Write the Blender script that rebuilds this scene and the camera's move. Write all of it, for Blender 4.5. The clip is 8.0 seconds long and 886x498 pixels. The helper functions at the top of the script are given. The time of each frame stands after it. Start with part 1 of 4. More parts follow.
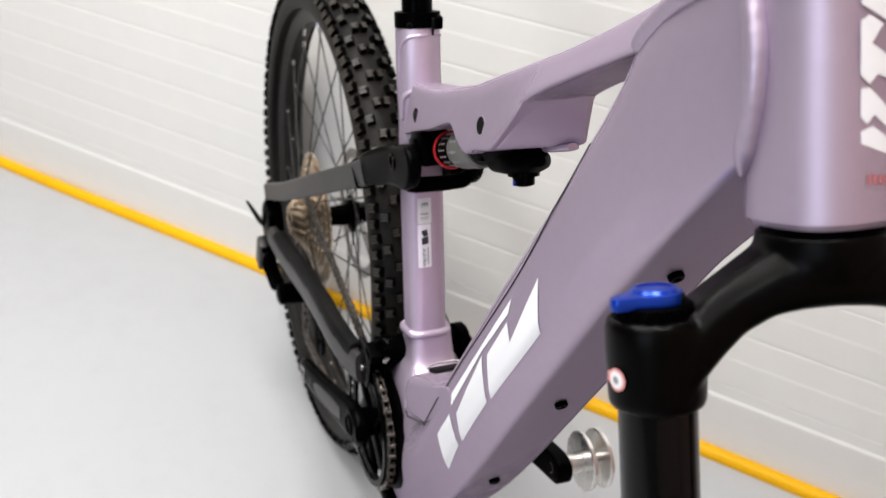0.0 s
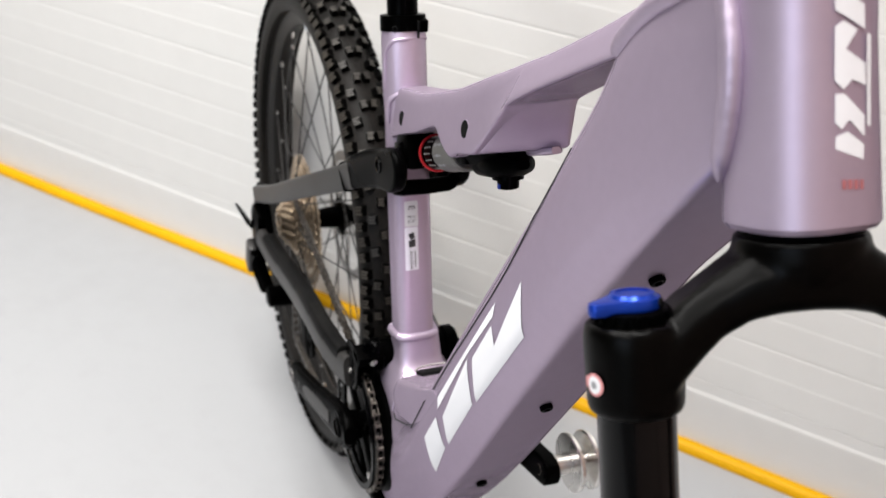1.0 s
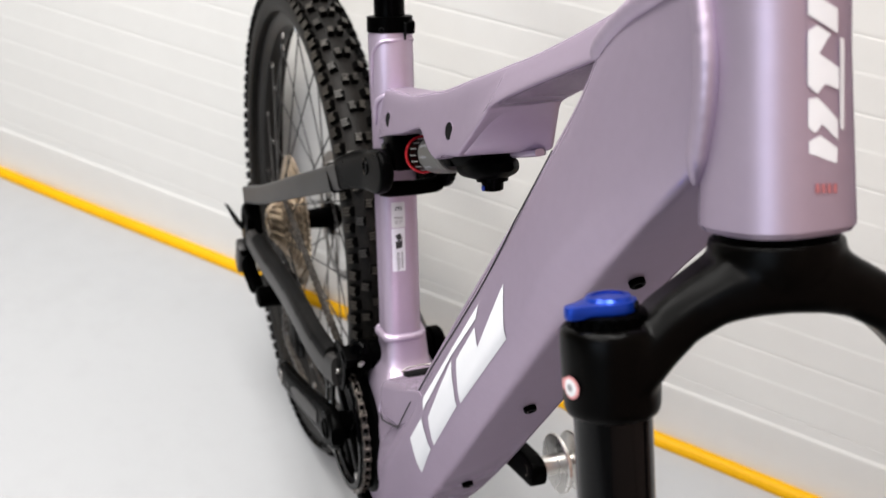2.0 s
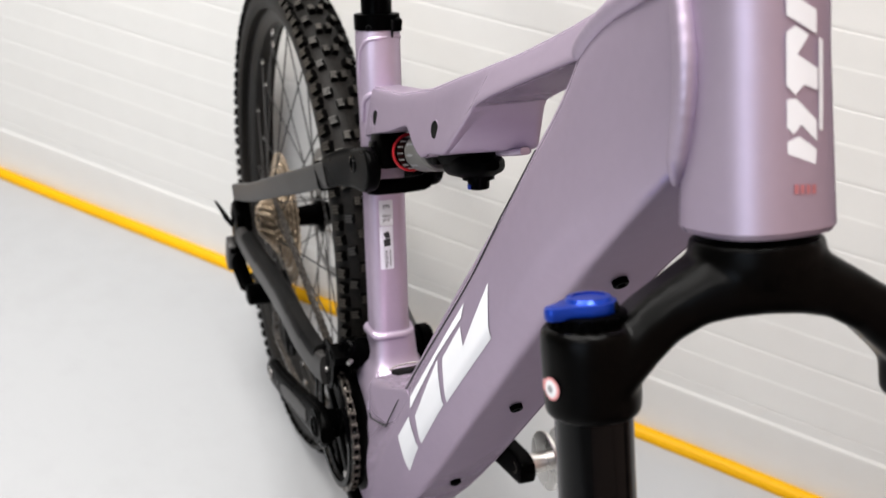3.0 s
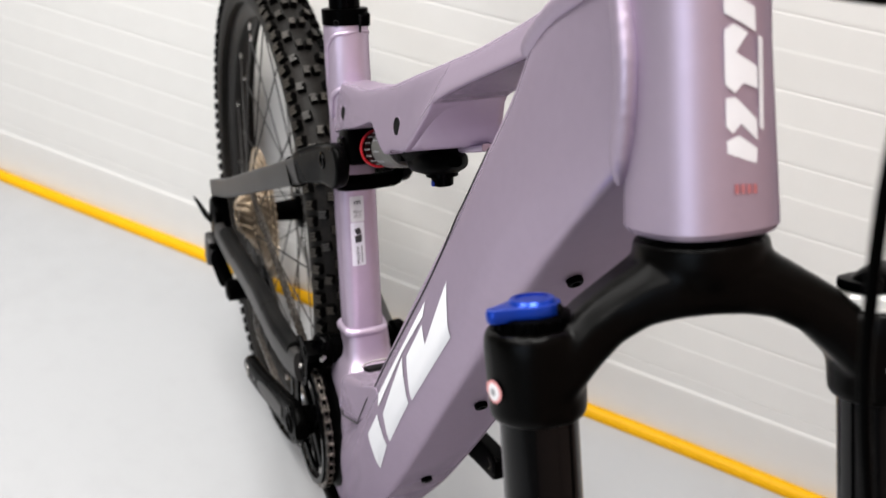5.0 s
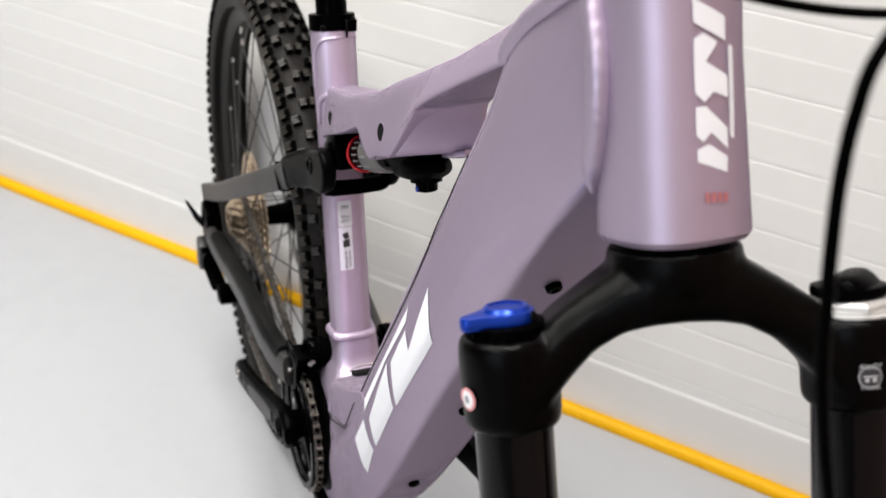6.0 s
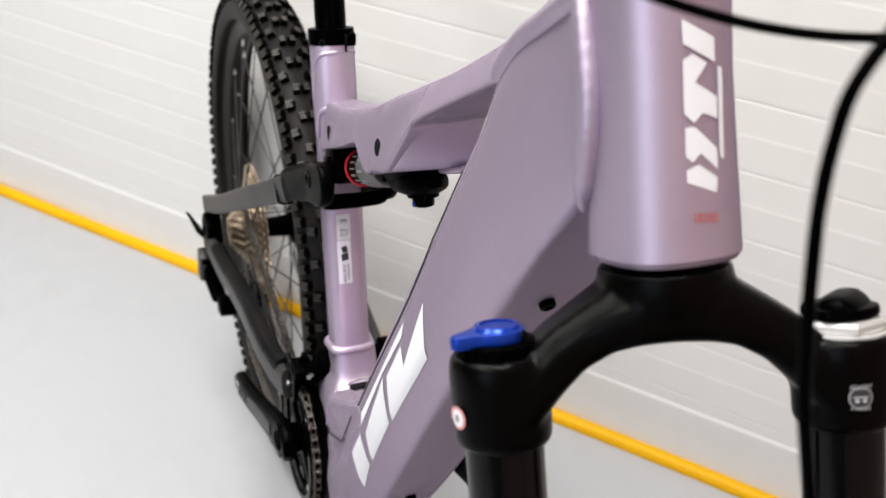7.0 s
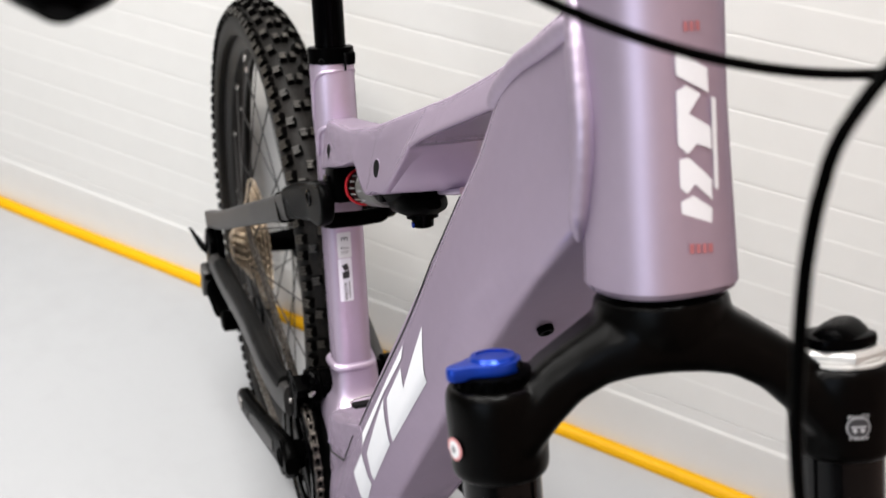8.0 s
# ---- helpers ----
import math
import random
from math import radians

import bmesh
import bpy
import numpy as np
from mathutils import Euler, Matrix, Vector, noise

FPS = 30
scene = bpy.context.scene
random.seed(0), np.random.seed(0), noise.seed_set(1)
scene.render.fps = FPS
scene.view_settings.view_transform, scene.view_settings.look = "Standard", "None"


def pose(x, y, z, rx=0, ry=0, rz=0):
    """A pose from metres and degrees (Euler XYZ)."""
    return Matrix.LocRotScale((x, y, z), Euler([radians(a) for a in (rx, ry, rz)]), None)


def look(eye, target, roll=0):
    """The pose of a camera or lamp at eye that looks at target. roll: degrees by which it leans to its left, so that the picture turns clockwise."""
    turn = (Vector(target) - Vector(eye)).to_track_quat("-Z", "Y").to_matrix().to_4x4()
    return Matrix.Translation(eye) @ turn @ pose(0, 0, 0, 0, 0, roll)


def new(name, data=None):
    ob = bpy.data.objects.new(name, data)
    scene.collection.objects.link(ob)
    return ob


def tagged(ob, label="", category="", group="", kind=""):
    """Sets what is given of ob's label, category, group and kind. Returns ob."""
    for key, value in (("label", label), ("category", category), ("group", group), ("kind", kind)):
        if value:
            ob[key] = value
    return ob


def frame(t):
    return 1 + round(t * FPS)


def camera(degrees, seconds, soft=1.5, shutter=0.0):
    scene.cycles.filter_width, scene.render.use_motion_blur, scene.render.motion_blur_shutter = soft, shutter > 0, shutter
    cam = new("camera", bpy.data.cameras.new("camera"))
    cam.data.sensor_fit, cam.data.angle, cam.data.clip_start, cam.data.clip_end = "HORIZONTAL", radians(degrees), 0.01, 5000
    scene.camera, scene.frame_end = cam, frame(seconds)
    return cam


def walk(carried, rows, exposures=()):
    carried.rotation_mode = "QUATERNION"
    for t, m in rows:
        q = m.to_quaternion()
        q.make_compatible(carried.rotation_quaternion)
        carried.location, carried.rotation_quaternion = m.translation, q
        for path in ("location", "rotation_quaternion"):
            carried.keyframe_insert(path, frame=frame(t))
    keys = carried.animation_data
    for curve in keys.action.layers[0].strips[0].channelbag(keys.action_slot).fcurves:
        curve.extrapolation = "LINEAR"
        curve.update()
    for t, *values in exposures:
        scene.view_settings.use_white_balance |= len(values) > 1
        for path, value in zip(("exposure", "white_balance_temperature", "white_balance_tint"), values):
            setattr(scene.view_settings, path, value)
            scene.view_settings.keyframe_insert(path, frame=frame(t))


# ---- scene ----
cam = camera(46.9, 8.0)
cam.data.dof.use_dof, cam.data.dof.focus_distance, cam.data.dof.aperture_fstop = True, 0.76, 8.5
PATH = [
    (0, (-0.345, -0.879, 1.119), (0.307, 0.71, 0.095), 4.8),
    (0.5, (-0.34, -0.88, 1.121), (0.316, 0.708, 0.097), 4.8),
    (1, (-0.337, -0.881, 1.123), (0.324, 0.704, 0.099), 4.7),
    (1.5, (-0.332, -0.884, 1.125), (0.332, 0.701, 0.101), 4.8),
    (3, (-0.32, -0.885, 1.129), (0.355, 0.689, 0.096), 4.9),
    (3.5, (-0.314, -0.885, 1.132), (0.359, 0.685, 0.093), 4.8),
    (4, (-0.31, -0.887, 1.133), (0.366, 0.679, 0.088), 4.7),
    (4.5, (-0.299, -0.886, 1.132), (0.375, 0.677, 0.083), 4.6),
    (6, (-0.278, -0.892, 1.138), (0.396, 0.673, 0.09), 4.4),
    (6.5, (-0.272, -0.891, 1.14), (0.397, 0.679, 0.096), 4.3),
    (7, (-0.271, -0.893, 1.143), (0.396, 0.685, 0.11), 4.4),
    (7.5, (-0.268, -0.89, 1.148), (0.396, 0.692, 0.121), 4.2),
    (8, (-0.264, -0.888, 1.154), (0.393, 0.699, 0.129), 3.8),
]
walk(cam, [(t, look(eye, target, roll)) for t, eye, target, roll in PATH])

# ---- light ----
world = bpy.data.worlds.new("sky")
scene.world = world
world.use_nodes = True
wn = world.node_tree.nodes
sky = wn.new("ShaderNodeTexSky")
sky.sky_type, sky.sun_disc, sky.sun_elevation, sky.sun_rotation = "NISHITA", False, radians(40), radians(200)
wn["Background"].inputs[1].default_value = 0.12
world.node_tree.links.new(sky.outputs[0], wn["Background"].inputs[0])
scene.view_settings.exposure = 0.0


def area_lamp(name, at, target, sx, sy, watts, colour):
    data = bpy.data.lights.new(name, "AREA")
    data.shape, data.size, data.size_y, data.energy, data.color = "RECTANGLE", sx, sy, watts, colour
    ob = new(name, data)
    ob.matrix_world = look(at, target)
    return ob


SIDE_W, CEIL_W = 24.0, 49.0
# Unseen cool light from the left, set in an added window.
area_lamp("window_daylight", (-3.155, -2.545, 1.85), (-2.3, -1.84, 1.75), 2.05, 1.75, SIDE_W, (0.70, 0.82, 1.0))
# Unseen ceiling panels, added; their number, places and shares are assumed.
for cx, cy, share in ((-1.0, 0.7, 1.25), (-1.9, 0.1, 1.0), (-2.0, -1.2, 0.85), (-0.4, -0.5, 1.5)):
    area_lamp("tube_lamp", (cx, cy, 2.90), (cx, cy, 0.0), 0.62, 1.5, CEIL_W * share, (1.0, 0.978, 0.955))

# ---- materials ----


def material(name, colour, rough=0.5, metal=0.0, var=0.06, scale=40.0, bump=0.0, bump_scale=300.0, coat=0.0, second=None, per_object=0.0, spec=0.5, edge=1.0):
    """A surface with variation at two scales, relief, and an optional second colour for dirt or wear."""
    m = bpy.data.materials.new(name)
    m.use_nodes = True
    nt = m.node_tree
    n, l = nt.nodes, nt.links
    b = n["Principled BSDF"]
    b.inputs["Roughness"].default_value, b.inputs["Metallic"].default_value = rough, metal
    b.inputs["Specular IOR Level"].default_value = spec
    b.inputs["Specular Tint"].default_value = (edge, edge, edge, 1)
    b.inputs["Coat Weight"].default_value, b.inputs["Coat Roughness"].default_value = coat, 0.12
    co = n.new("ShaderNodeTexCoord")
    big, fine = n.new("ShaderNodeTexNoise"), n.new("ShaderNodeTexNoise")
    big.inputs["Scale"].default_value, big.inputs["Detail"].default_value = scale * 0.15, 4
    fine.inputs["Scale"].default_value, fine.inputs["Detail"].default_value = scale * 4, 3
    l.new(co.outputs["Object"], big.inputs["Vector"])
    l.new(co.outputs["Object"], fine.inputs["Vector"])
    mix = n.new("ShaderNodeMix")
    mix.data_type, mix.blend_type = "RGBA", "MIX"
    dark = tuple(c * (1 - var * 2) for c in colour) if second is None else second
    mix.inputs[6].default_value, mix.inputs[7].default_value = (*colour, 1), (*dark, 1)
    add = n.new("ShaderNodeMath")
    add.operation = "MULTIPLY_ADD"
    l.new(fine.outputs[0], add.inputs[0])
    add.inputs[1].default_value = 0.5
    l.new(big.outputs[0], add.inputs[2])
    ramp = n.new("ShaderNodeMapRange")
    ramp.inputs[1].default_value, ramp.inputs[2].default_value = (0.55, 0.95) if second is None else (0.68, 0.92)
    l.new(add.outputs[0], ramp.inputs[0])
    l.new(ramp.outputs[0], mix.inputs[0])
    out = mix.outputs[2]
    if per_object:
        info, hsv, mr = n.new("ShaderNodeObjectInfo"), n.new("ShaderNodeHueSaturation"), n.new("ShaderNodeMapRange")
        mr.inputs[3].default_value, mr.inputs[4].default_value = 1 - per_object, 1 + per_object
        l.new(info.outputs["Random"], mr.inputs[0])
        l.new(mr.outputs[0], hsv.inputs["Value"])
        l.new(out, hsv.inputs["Color"])
        out = hsv.outputs[0]
    l.new(out, b.inputs["Base Color"])
    rr = n.new("ShaderNodeMapRange")
    rr.inputs[3].default_value, rr.inputs[4].default_value = max(0.02, rough - 0.06), min(1, rough + 0.08)
    l.new(big.outputs[0], rr.inputs[0])
    l.new(rr.outputs[0], b.inputs["Roughness"])
    if bump:
        bp, bt = n.new("ShaderNodeBump"), n.new("ShaderNodeTexNoise")
        bt.inputs["Scale"].default_value, bt.inputs["Detail"].default_value = bump_scale, 4
        bp.inputs["Strength"].default_value, bp.inputs["Distance"].default_value = bump, 0.001
        l.new(co.outputs["Object"], bt.inputs["Vector"])
        l.new(bt.outputs[0], bp.inputs["Height"])
        l.new(bp.outputs[0], b.inputs["Normal"])
    return m


LILAC = material("lilac_pearl_paint", (0.510, 0.424, 0.532), 0.45, 0.82, 0.03, 30, 0.03, 2500, coat=0.04, edge=0.0)
WELD = material("painted_weld", (0.510, 0.424, 0.532), 0.45, 0.8, 0.04, 60, 0.12, 350, coat=0.10, edge=0.3)
DECAL = material("white_decal", (0.74, 0.74, 0.76), 0.35, 0.0, 0.01, 40)
SEAM = material("seam_gap", (0.012, 0.012, 0.013), 0.6)
SATIN = material("satin_black", (0.0005, 0.0005, 0.0005), 0.28, 0.0, 0.15, 60, 0.05, 900, spec=0.008)
GLOSS = material("gloss_black", (0.0004, 0.0004, 0.0005), 0.18, 0.0, 0.1, 60, spec=0.022)
FORGED = material("glossy_forged_black", (0.0006, 0.0006, 0.0006), 0.26, 0.0, 0.1, 60, 0.04, 900, spec=0.020)
CROWN = material("forged_crown_black", (0.0004, 0.0003, 0.0002), 0.30, 0.0, 0.1, 60, 0.03, 1200, spec=0.07)
STANCHION = material("polished_black_stanchion", (0.0007, 0.0007, 0.0008), 0.12, 0.0, 0.1, 60, spec=0.22)
PLASTIC = material("black_plastic", (0.0006, 0.0006, 0.0006), 0.38, 0.0, 0.15, 80, 0.1, 700, spec=0.010)
STAY = material("black_anodised_stay", (0.0317, 0.0299, 0.029), 0.42, 0.3, 0.1, 60, 0.05, 900)
RIM = material("black_rim", (0.011, 0.0102, 0.0095), 0.42, 0.0, 0.1, 60, 0.05, 900, spec=0.2)
GUARD = material("rubber_guard", (0.0028, 0.0028, 0.0029), 0.5, 0.0, 0.15, 80, 0.15, 500, second=(0.006, 0.0057, 0.0054), spec=0.08)
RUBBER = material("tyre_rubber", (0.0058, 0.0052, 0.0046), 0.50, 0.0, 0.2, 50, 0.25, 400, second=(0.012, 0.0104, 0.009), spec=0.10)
# Block sides: the shade between blocks is put into this near-black colour.
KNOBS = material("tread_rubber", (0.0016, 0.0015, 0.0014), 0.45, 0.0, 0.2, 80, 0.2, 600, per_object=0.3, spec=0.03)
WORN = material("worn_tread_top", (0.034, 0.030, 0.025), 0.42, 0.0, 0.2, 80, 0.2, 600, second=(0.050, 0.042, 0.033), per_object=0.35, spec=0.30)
ALU = material("machined_aluminium", (0.78, 0.76, 0.73), 0.26, 1.0, 0.08, 60, 0.08, 700)
NUT = material("pale_nickel", (0.54, 0.53, 0.51), 0.55, 0.55, 0.05, 60)
STEEL = material("spoke_steel", (0.30, 0.29, 0.28), 0.35, 0.9, 0.1, 80)
GOLD = material("dirty_cassette", (0.47, 0.38, 0.28), 0.40, 0.85, 0.2, 90, 0.2, 500, second=(0.13, 0.10, 0.07), per_object=0.25)
CHAIN = material("oily_chain", (0.17, 0.15, 0.13), 0.32, 0.9, 0.2, 120, 0.1, 500, second=(0.05, 0.045, 0.04), per_object=0.25)
BRONZE = material("bronze_axle_end", (0.34, 0.30, 0.25), 0.45, 0.5, 0.1, 80)
BLUE = material("blue_anodised", (0.002, 0.036, 0.33), 0.28, 0.6, 0.06, 60, coat=0.10)
RED = material("red_anodised", (0.484, 0.0106, 0.0176), 0.32, 0.35, 0.06, 60)
GREYCAN = material("grey_shock_can", (0.1408, 0.1364, 0.1276), 0.42, 0.5, 0.06, 60)
HOLE = material("bolt_recess", (0.004, 0.004, 0.004), 0.6, spec=0.05)
STICK = material("white_sticker", (0.6708, 0.6708, 0.6794), 0.35, 0.0, 0.02, 60)
INK = material("black_ink", (0.02, 0.02, 0.022), 0.5)
GREYINK = material("grey_ink", (0.25, 0.25, 0.26), 0.5)
BADGE = material("badge_print_grey", (0.42, 0.42, 0.43), 0.45)
REDINK = material("red_ink", (0.42, 0.14, 0.15), 0.45)
PINK = material("pink_red_ring", (0.645, 0.258, 0.258), 0.45)
WALLP = material("white_wall_panel", (0.635, 0.626, 0.604), 0.42, 0.0, 0.02, 6, 0.05, 180, per_object=0.012)
DIM = material("grey_plaster", (0.13, 0.13, 0.134), 0.8, 0.0, 0.05, 4, 0.1, 120)
BEIGE = material("beige_plaster", (0.27, 0.19, 0.165), 0.8, 0.0, 0.05, 4, 0.1, 120)
PLAIN = material("white_plaster", (0.42, 0.4158, 0.4074), 0.8, 0.0, 0.02, 4, 0.1, 120)
FLOORM = material("pale_grey_floor", (0.337, 0.343, 0.352), 0.32, 0.0, 0.02, 5, 0.04, 160, second=(0.320, 0.325, 0.333))
YELLOW = material("yellow_edging", (0.66, 0.345, 0.002), 0.5, 0.0, 0.06, 30, 0.08, 300, spec=0.15)
FOIL = material("holographic_foil", (0.80, 0.82, 0.86), 0.30, 0.35, 0.05, 60)
foil_bsdf = FOIL.node_tree.nodes["Principled BSDF"]
foil_bsdf.inputs["Thin Film Thickness"].default_value, foil_bsdf.inputs["Thin Film IOR"].default_value = 520.0, 1.6

# ---- mesh helpers ----
V = Vector


def part(name, bm, mat, parent=None, label="", angle=32):
    """Links a bmesh as one mesh object, under a thing or a part where one is given."""
    bmesh.ops.recalc_face_normals(bm, faces=bm.faces)
    me = bpy.data.meshes.new(name)
    bm.to_mesh(me)
    bm.free()
    me.polygons.foreach_set("use_smooth", [True] * len(me.polygons))
    me.set_sharp_from_angle(angle=radians(angle))
    me.materials.append(mat)
    ob = new(name, me)
    if parent:
        ob.parent = parent
    if label:
        ob["label"] = label
    return ob


def again(ob, m, parent=None):
    """Another object on the same mesh, at the pose m."""
    o = new(ob.name.split(".")[0], ob.data)
    o.matrix_basis = m
    o.parent = parent or ob.parent
    return o


def empty(name, **tags):
    return tagged(new(name), **tags)


def ring(c, u, v, hu, hv, p=2.0, n=28):
    """A superellipse round c in the directions u and v; p above 2 squares it."""
    pts = []
    for i in range(n):
        a = 2 * math.pi * (i + 0.5) / n
        ca, sa = math.cos(a), math.sin(a)
        pts.append(V(c) + V(u) * (hu * math.copysign(abs(ca) ** (2 / p), ca)) + V(v) * (hv * math.copysign(abs(sa) ** (2 / p), sa)))
    return pts


def loft(rings, bm=None, cap=True, close=False):
    bm = bm or bmesh.new()
    vs = [[bm.verts.new(q) for q in r] for r in rings]
    n = len(vs[0])
    pairs = list(zip(vs, vs[1:])) + ([(vs[-1], vs[0])] if close else [])
    for a, b in pairs:
        for i in range(n):
            bm.faces.new((a[i], a[(i + 1) % n], b[(i + 1) % n], b[i]))
    if cap and not close:
        bm.faces.new(vs[0][::-1])
        bm.faces.new(vs[-1])
    return bm


def smooth_path(pts, steps=8):
    """Catmull-Rom through the points."""
    pts = [V(p) for p in pts]
    q = [pts[0] * 2 - pts[1]] + pts + [pts[-1] * 2 - pts[-2]]
    out = []
    for a, b, c, d in zip(q, q[1:], q[2:], q[3:]):
        for i in range(steps):
            t = i / steps
            out.append(0.5 * (2 * b + (c - a) * t + (2 * a - 5 * b + 4 * c - d) * t * t + (3 * b - a - 3 * c + d) * t ** 3))
    return out + [pts[-1]]


def sweep(pts, ru, rv=None, n=16, p=2.0, up=(0, 0, 1), bm=None, cap=True):
    """A tube along pts; ru and rv may be numbers or functions of 0..1."""
    pts = [V(q) for q in pts]
    rings_ = []
    for i, q in enumerate(pts):
        d = (pts[min(i + 1, len(pts) - 1)] - pts[max(i - 1, 0)]).normalized()
        u = d.cross(V(up))
        u = u.normalized() if u.length > 1e-4 else V((1, 0, 0))
        w = u.cross(d).normalized()
        t = i / (len(pts) - 1)
        a = ru(t) if callable(ru) else ru
        b = a if rv is None else (rv(t) if callable(rv) else rv)
        rings_.append(ring(q, u, w, a, b, p, n))
    return loft(rings_, bm, cap)


def frame_of(d):
    d = V(d).normalized()
    u = d.cross(V((0, 0, 1)) if abs(d.z) < 0.9 else V((0, 1, 0))).normalized()
    return u, u.cross(d).normalized(), d


def lathe(at, axis, profile, n=32, bm=None, cap=True):
    """A turned body: profile of (along, radius)."""
    u, v, d = frame_of(axis)
    return loft([ring(V(at) + d * h, u, v, max(r, 1e-5), max(r, 1e-5), 2, n) for h, r in profile], bm, cap)


def tor(at, axis, R, profile, n=64):
    """A closed hoop: profile of (along the axis, radius) taken all the way round."""
    u, v, d = frame_of(axis)
    rings_ = []
    for i in range(n):
        a = 2 * math.pi * i / n
        e = u * math.cos(a) + v * math.sin(a)
        rings_.append([V(at) + d * h + e * (R + r) for h, r in profile])
    return loft(rings_, close=True)


def box(c, size, bevel=0.002, m=None, bm=None):
    own = bm is None
    bm = bm or bmesh.new()
    r = bmesh.ops.create_cube(bm, size=1)
    bmesh.ops.scale(bm, vec=size, verts=r["verts"])
    if bevel:
        es = list({e for v in r["verts"] for e in v.link_edges})
        r2 = bmesh.ops.bevel(bm, geom=es, offset=bevel, segments=2, profile=0.6, affect="EDGES")
        vs = list({v for f in bm.faces for v in f.verts}) if own else list(set(r2["verts"]))
    else:
        vs = r["verts"]
    bmesh.ops.transform(bm, matrix=Matrix.Translation(c) @ (m or Matrix()), verts=vs)
    return bm


def plate(outline, x0, x1, bevel=0.0015, put=None, segments=2):
    """A flat outline in (y, z), given thickness from x0 to x1."""
    bm = bmesh.new()
    a = [bm.verts.new((x0, y, z)) for y, z in outline]
    f = bm.faces.new(a)
    ex = bmesh.ops.extrude_face_region(bm, geom=[f])
    bmesh.ops.translate(bm, vec=(x1 - x0, 0, 0), verts=[v for v in ex["geom"] if isinstance(v, bmesh.types.BMVert)])
    if bevel:
        es = [e for e in bm.edges if abs(e.verts[0].co.x - e.verts[1].co.x) < 1e-6]
        bmesh.ops.bevel(bm, geom=es, offset=bevel, segments=segments, profile=0.6, affect="EDGES")
    if put:
        bmesh.ops.transform(bm, matrix=put, verts=bm.verts)
    return bm


def smooth_closed(pts, steps=6):
    n = len(pts)
    out = []
    for i in range(n):
        a, b, c, d = (V((*pts[(i + k) % n], 0)) for k in (-1, 0, 1, 2))
        for j in range(steps):
            t = j / steps
            q = 0.5 * (2 * b + (c - a) * t + (2 * a - 5 * b + 4 * c - d) * t * t + (3 * b - a - 3 * c + d) * t ** 3)
            out.append((q.x, q.y))
    return out


def lerp(a, b, t):
    return a + (b - a) * t


# ---- the room ----
WALL_DIR = V((0.6358, -0.7718, 0.0))
WALL_OUT = V((-0.7718, -0.6358, 0.0))
WALL_AT = V((0.1089, 0.7172, 0.0))
ROOM = Matrix((
    (WALL_DIR.x, WALL_OUT.x, 0, WALL_AT.x),
    (WALL_DIR.y, WALL_OUT.y, 0, WALL_AT.y),
    (0, 0, 1, 0),
    (0, 0, 0, 1)))  # x along the panelled wall, y into the room
X0, X1, DEPTH, HIGH = -4.0, 1.8, 4.6, 2.95


def room_box(name, x0, x1, y0, y1, z0, z1, mat, label, category):
    bm = box(((x0 + x1) / 2, (y0 + y1) / 2, (z0 + z1) / 2), (x1 - x0, y1 - y0, z1 - z0), 0)
    ob = part(name, bm, mat)
    ob.matrix_basis = ROOM
    return tagged(ob, label, category, kind="structure")


room_box("floor", X0 - 0.2, X1 + 0.2, -0.2, DEPTH + 0.2, -0.1, 0.0, FLOORM, "smooth pale grey coated workshop floor", "floor")
# Ceiling out of view, added to close the room.
room_box("ceiling", X0 - 0.2, X1 + 0.2, -0.2, DEPTH + 0.2, HIGH, HIGH + 0.1, PLAIN, "plain white workshop ceiling", "ceiling")
# Unseen wall, set close and beige to warm and darken the head tube's reflections.
room_box("wall_east", X1, X1 + 0.15, 0.0, DEPTH, 0, HIGH, BEIGE, "unseen beige side wall added to warm and dim reflections", "wall")
WX0, WX1, WZ0, WZ1 = -0.65, 1.55, 0.90, 2.80  # an unseen window added in the wall opposite, to hold the side light
# Unseen back wall, added and kept dark so the bike reflects little from there.
wall_south = room_box("wall_south", X0, WX0, DEPTH, DEPTH + 0.15, 0, HIGH, DIM, "unseen dark grey back wall with an added window", "wall")
for x0, x1, z0, z1 in ((WX1, X1, 0, HIGH), (WX0, WX1, 0, WZ0), (WX0, WX1, WZ1, HIGH)):
    part("wall_piece", box(((x0 + x1) / 2, DEPTH + 0.075, (z0 + z1) / 2), (x1 - x0, 0.15, z1 - z0), 0), DIM, wall_south)
win = part("window_1", box(((WX0 + WX1) / 2, DEPTH + 0.07, WZ0 + 0.025), (WX1 - WX0, 0.07, 0.05), 0.004), PLAIN)
win.matrix_basis = ROOM
tagged(win, "unseen white framed window added to carry the side light", "window", kind="structure")
for c, s in ((((WX0 + WX1) / 2, WZ1 - 0.025), (WX1 - WX0, 0.05)), ((WX0 + 0.025, (WZ0 + WZ1) / 2), (0.05, WZ1 - WZ0 - 0.1)), ((WX1 - 0.025, (WZ0 + WZ1) / 2), (0.05, WZ1 - WZ0 - 0.1))):
    part("window_frame", box((c[0], DEPTH + 0.07, c[1]), (s[0], 0.07, s[1]), 0.004), PLAIN, win)
# Unseen end wall, likewise added dark to dim the surroundings.
room_box("wall_west", X0 - 0.15, X0, 0.0, DEPTH, 0, HIGH, DIM, "unseen dark grey end wall added to dim reflections", "wall")
wall_north = room_box("wall_north", X0, X1, -0.15, -0.03, 0, HIGH, PLAIN, "white ribbed panel wall with horizontal boards", "wall")


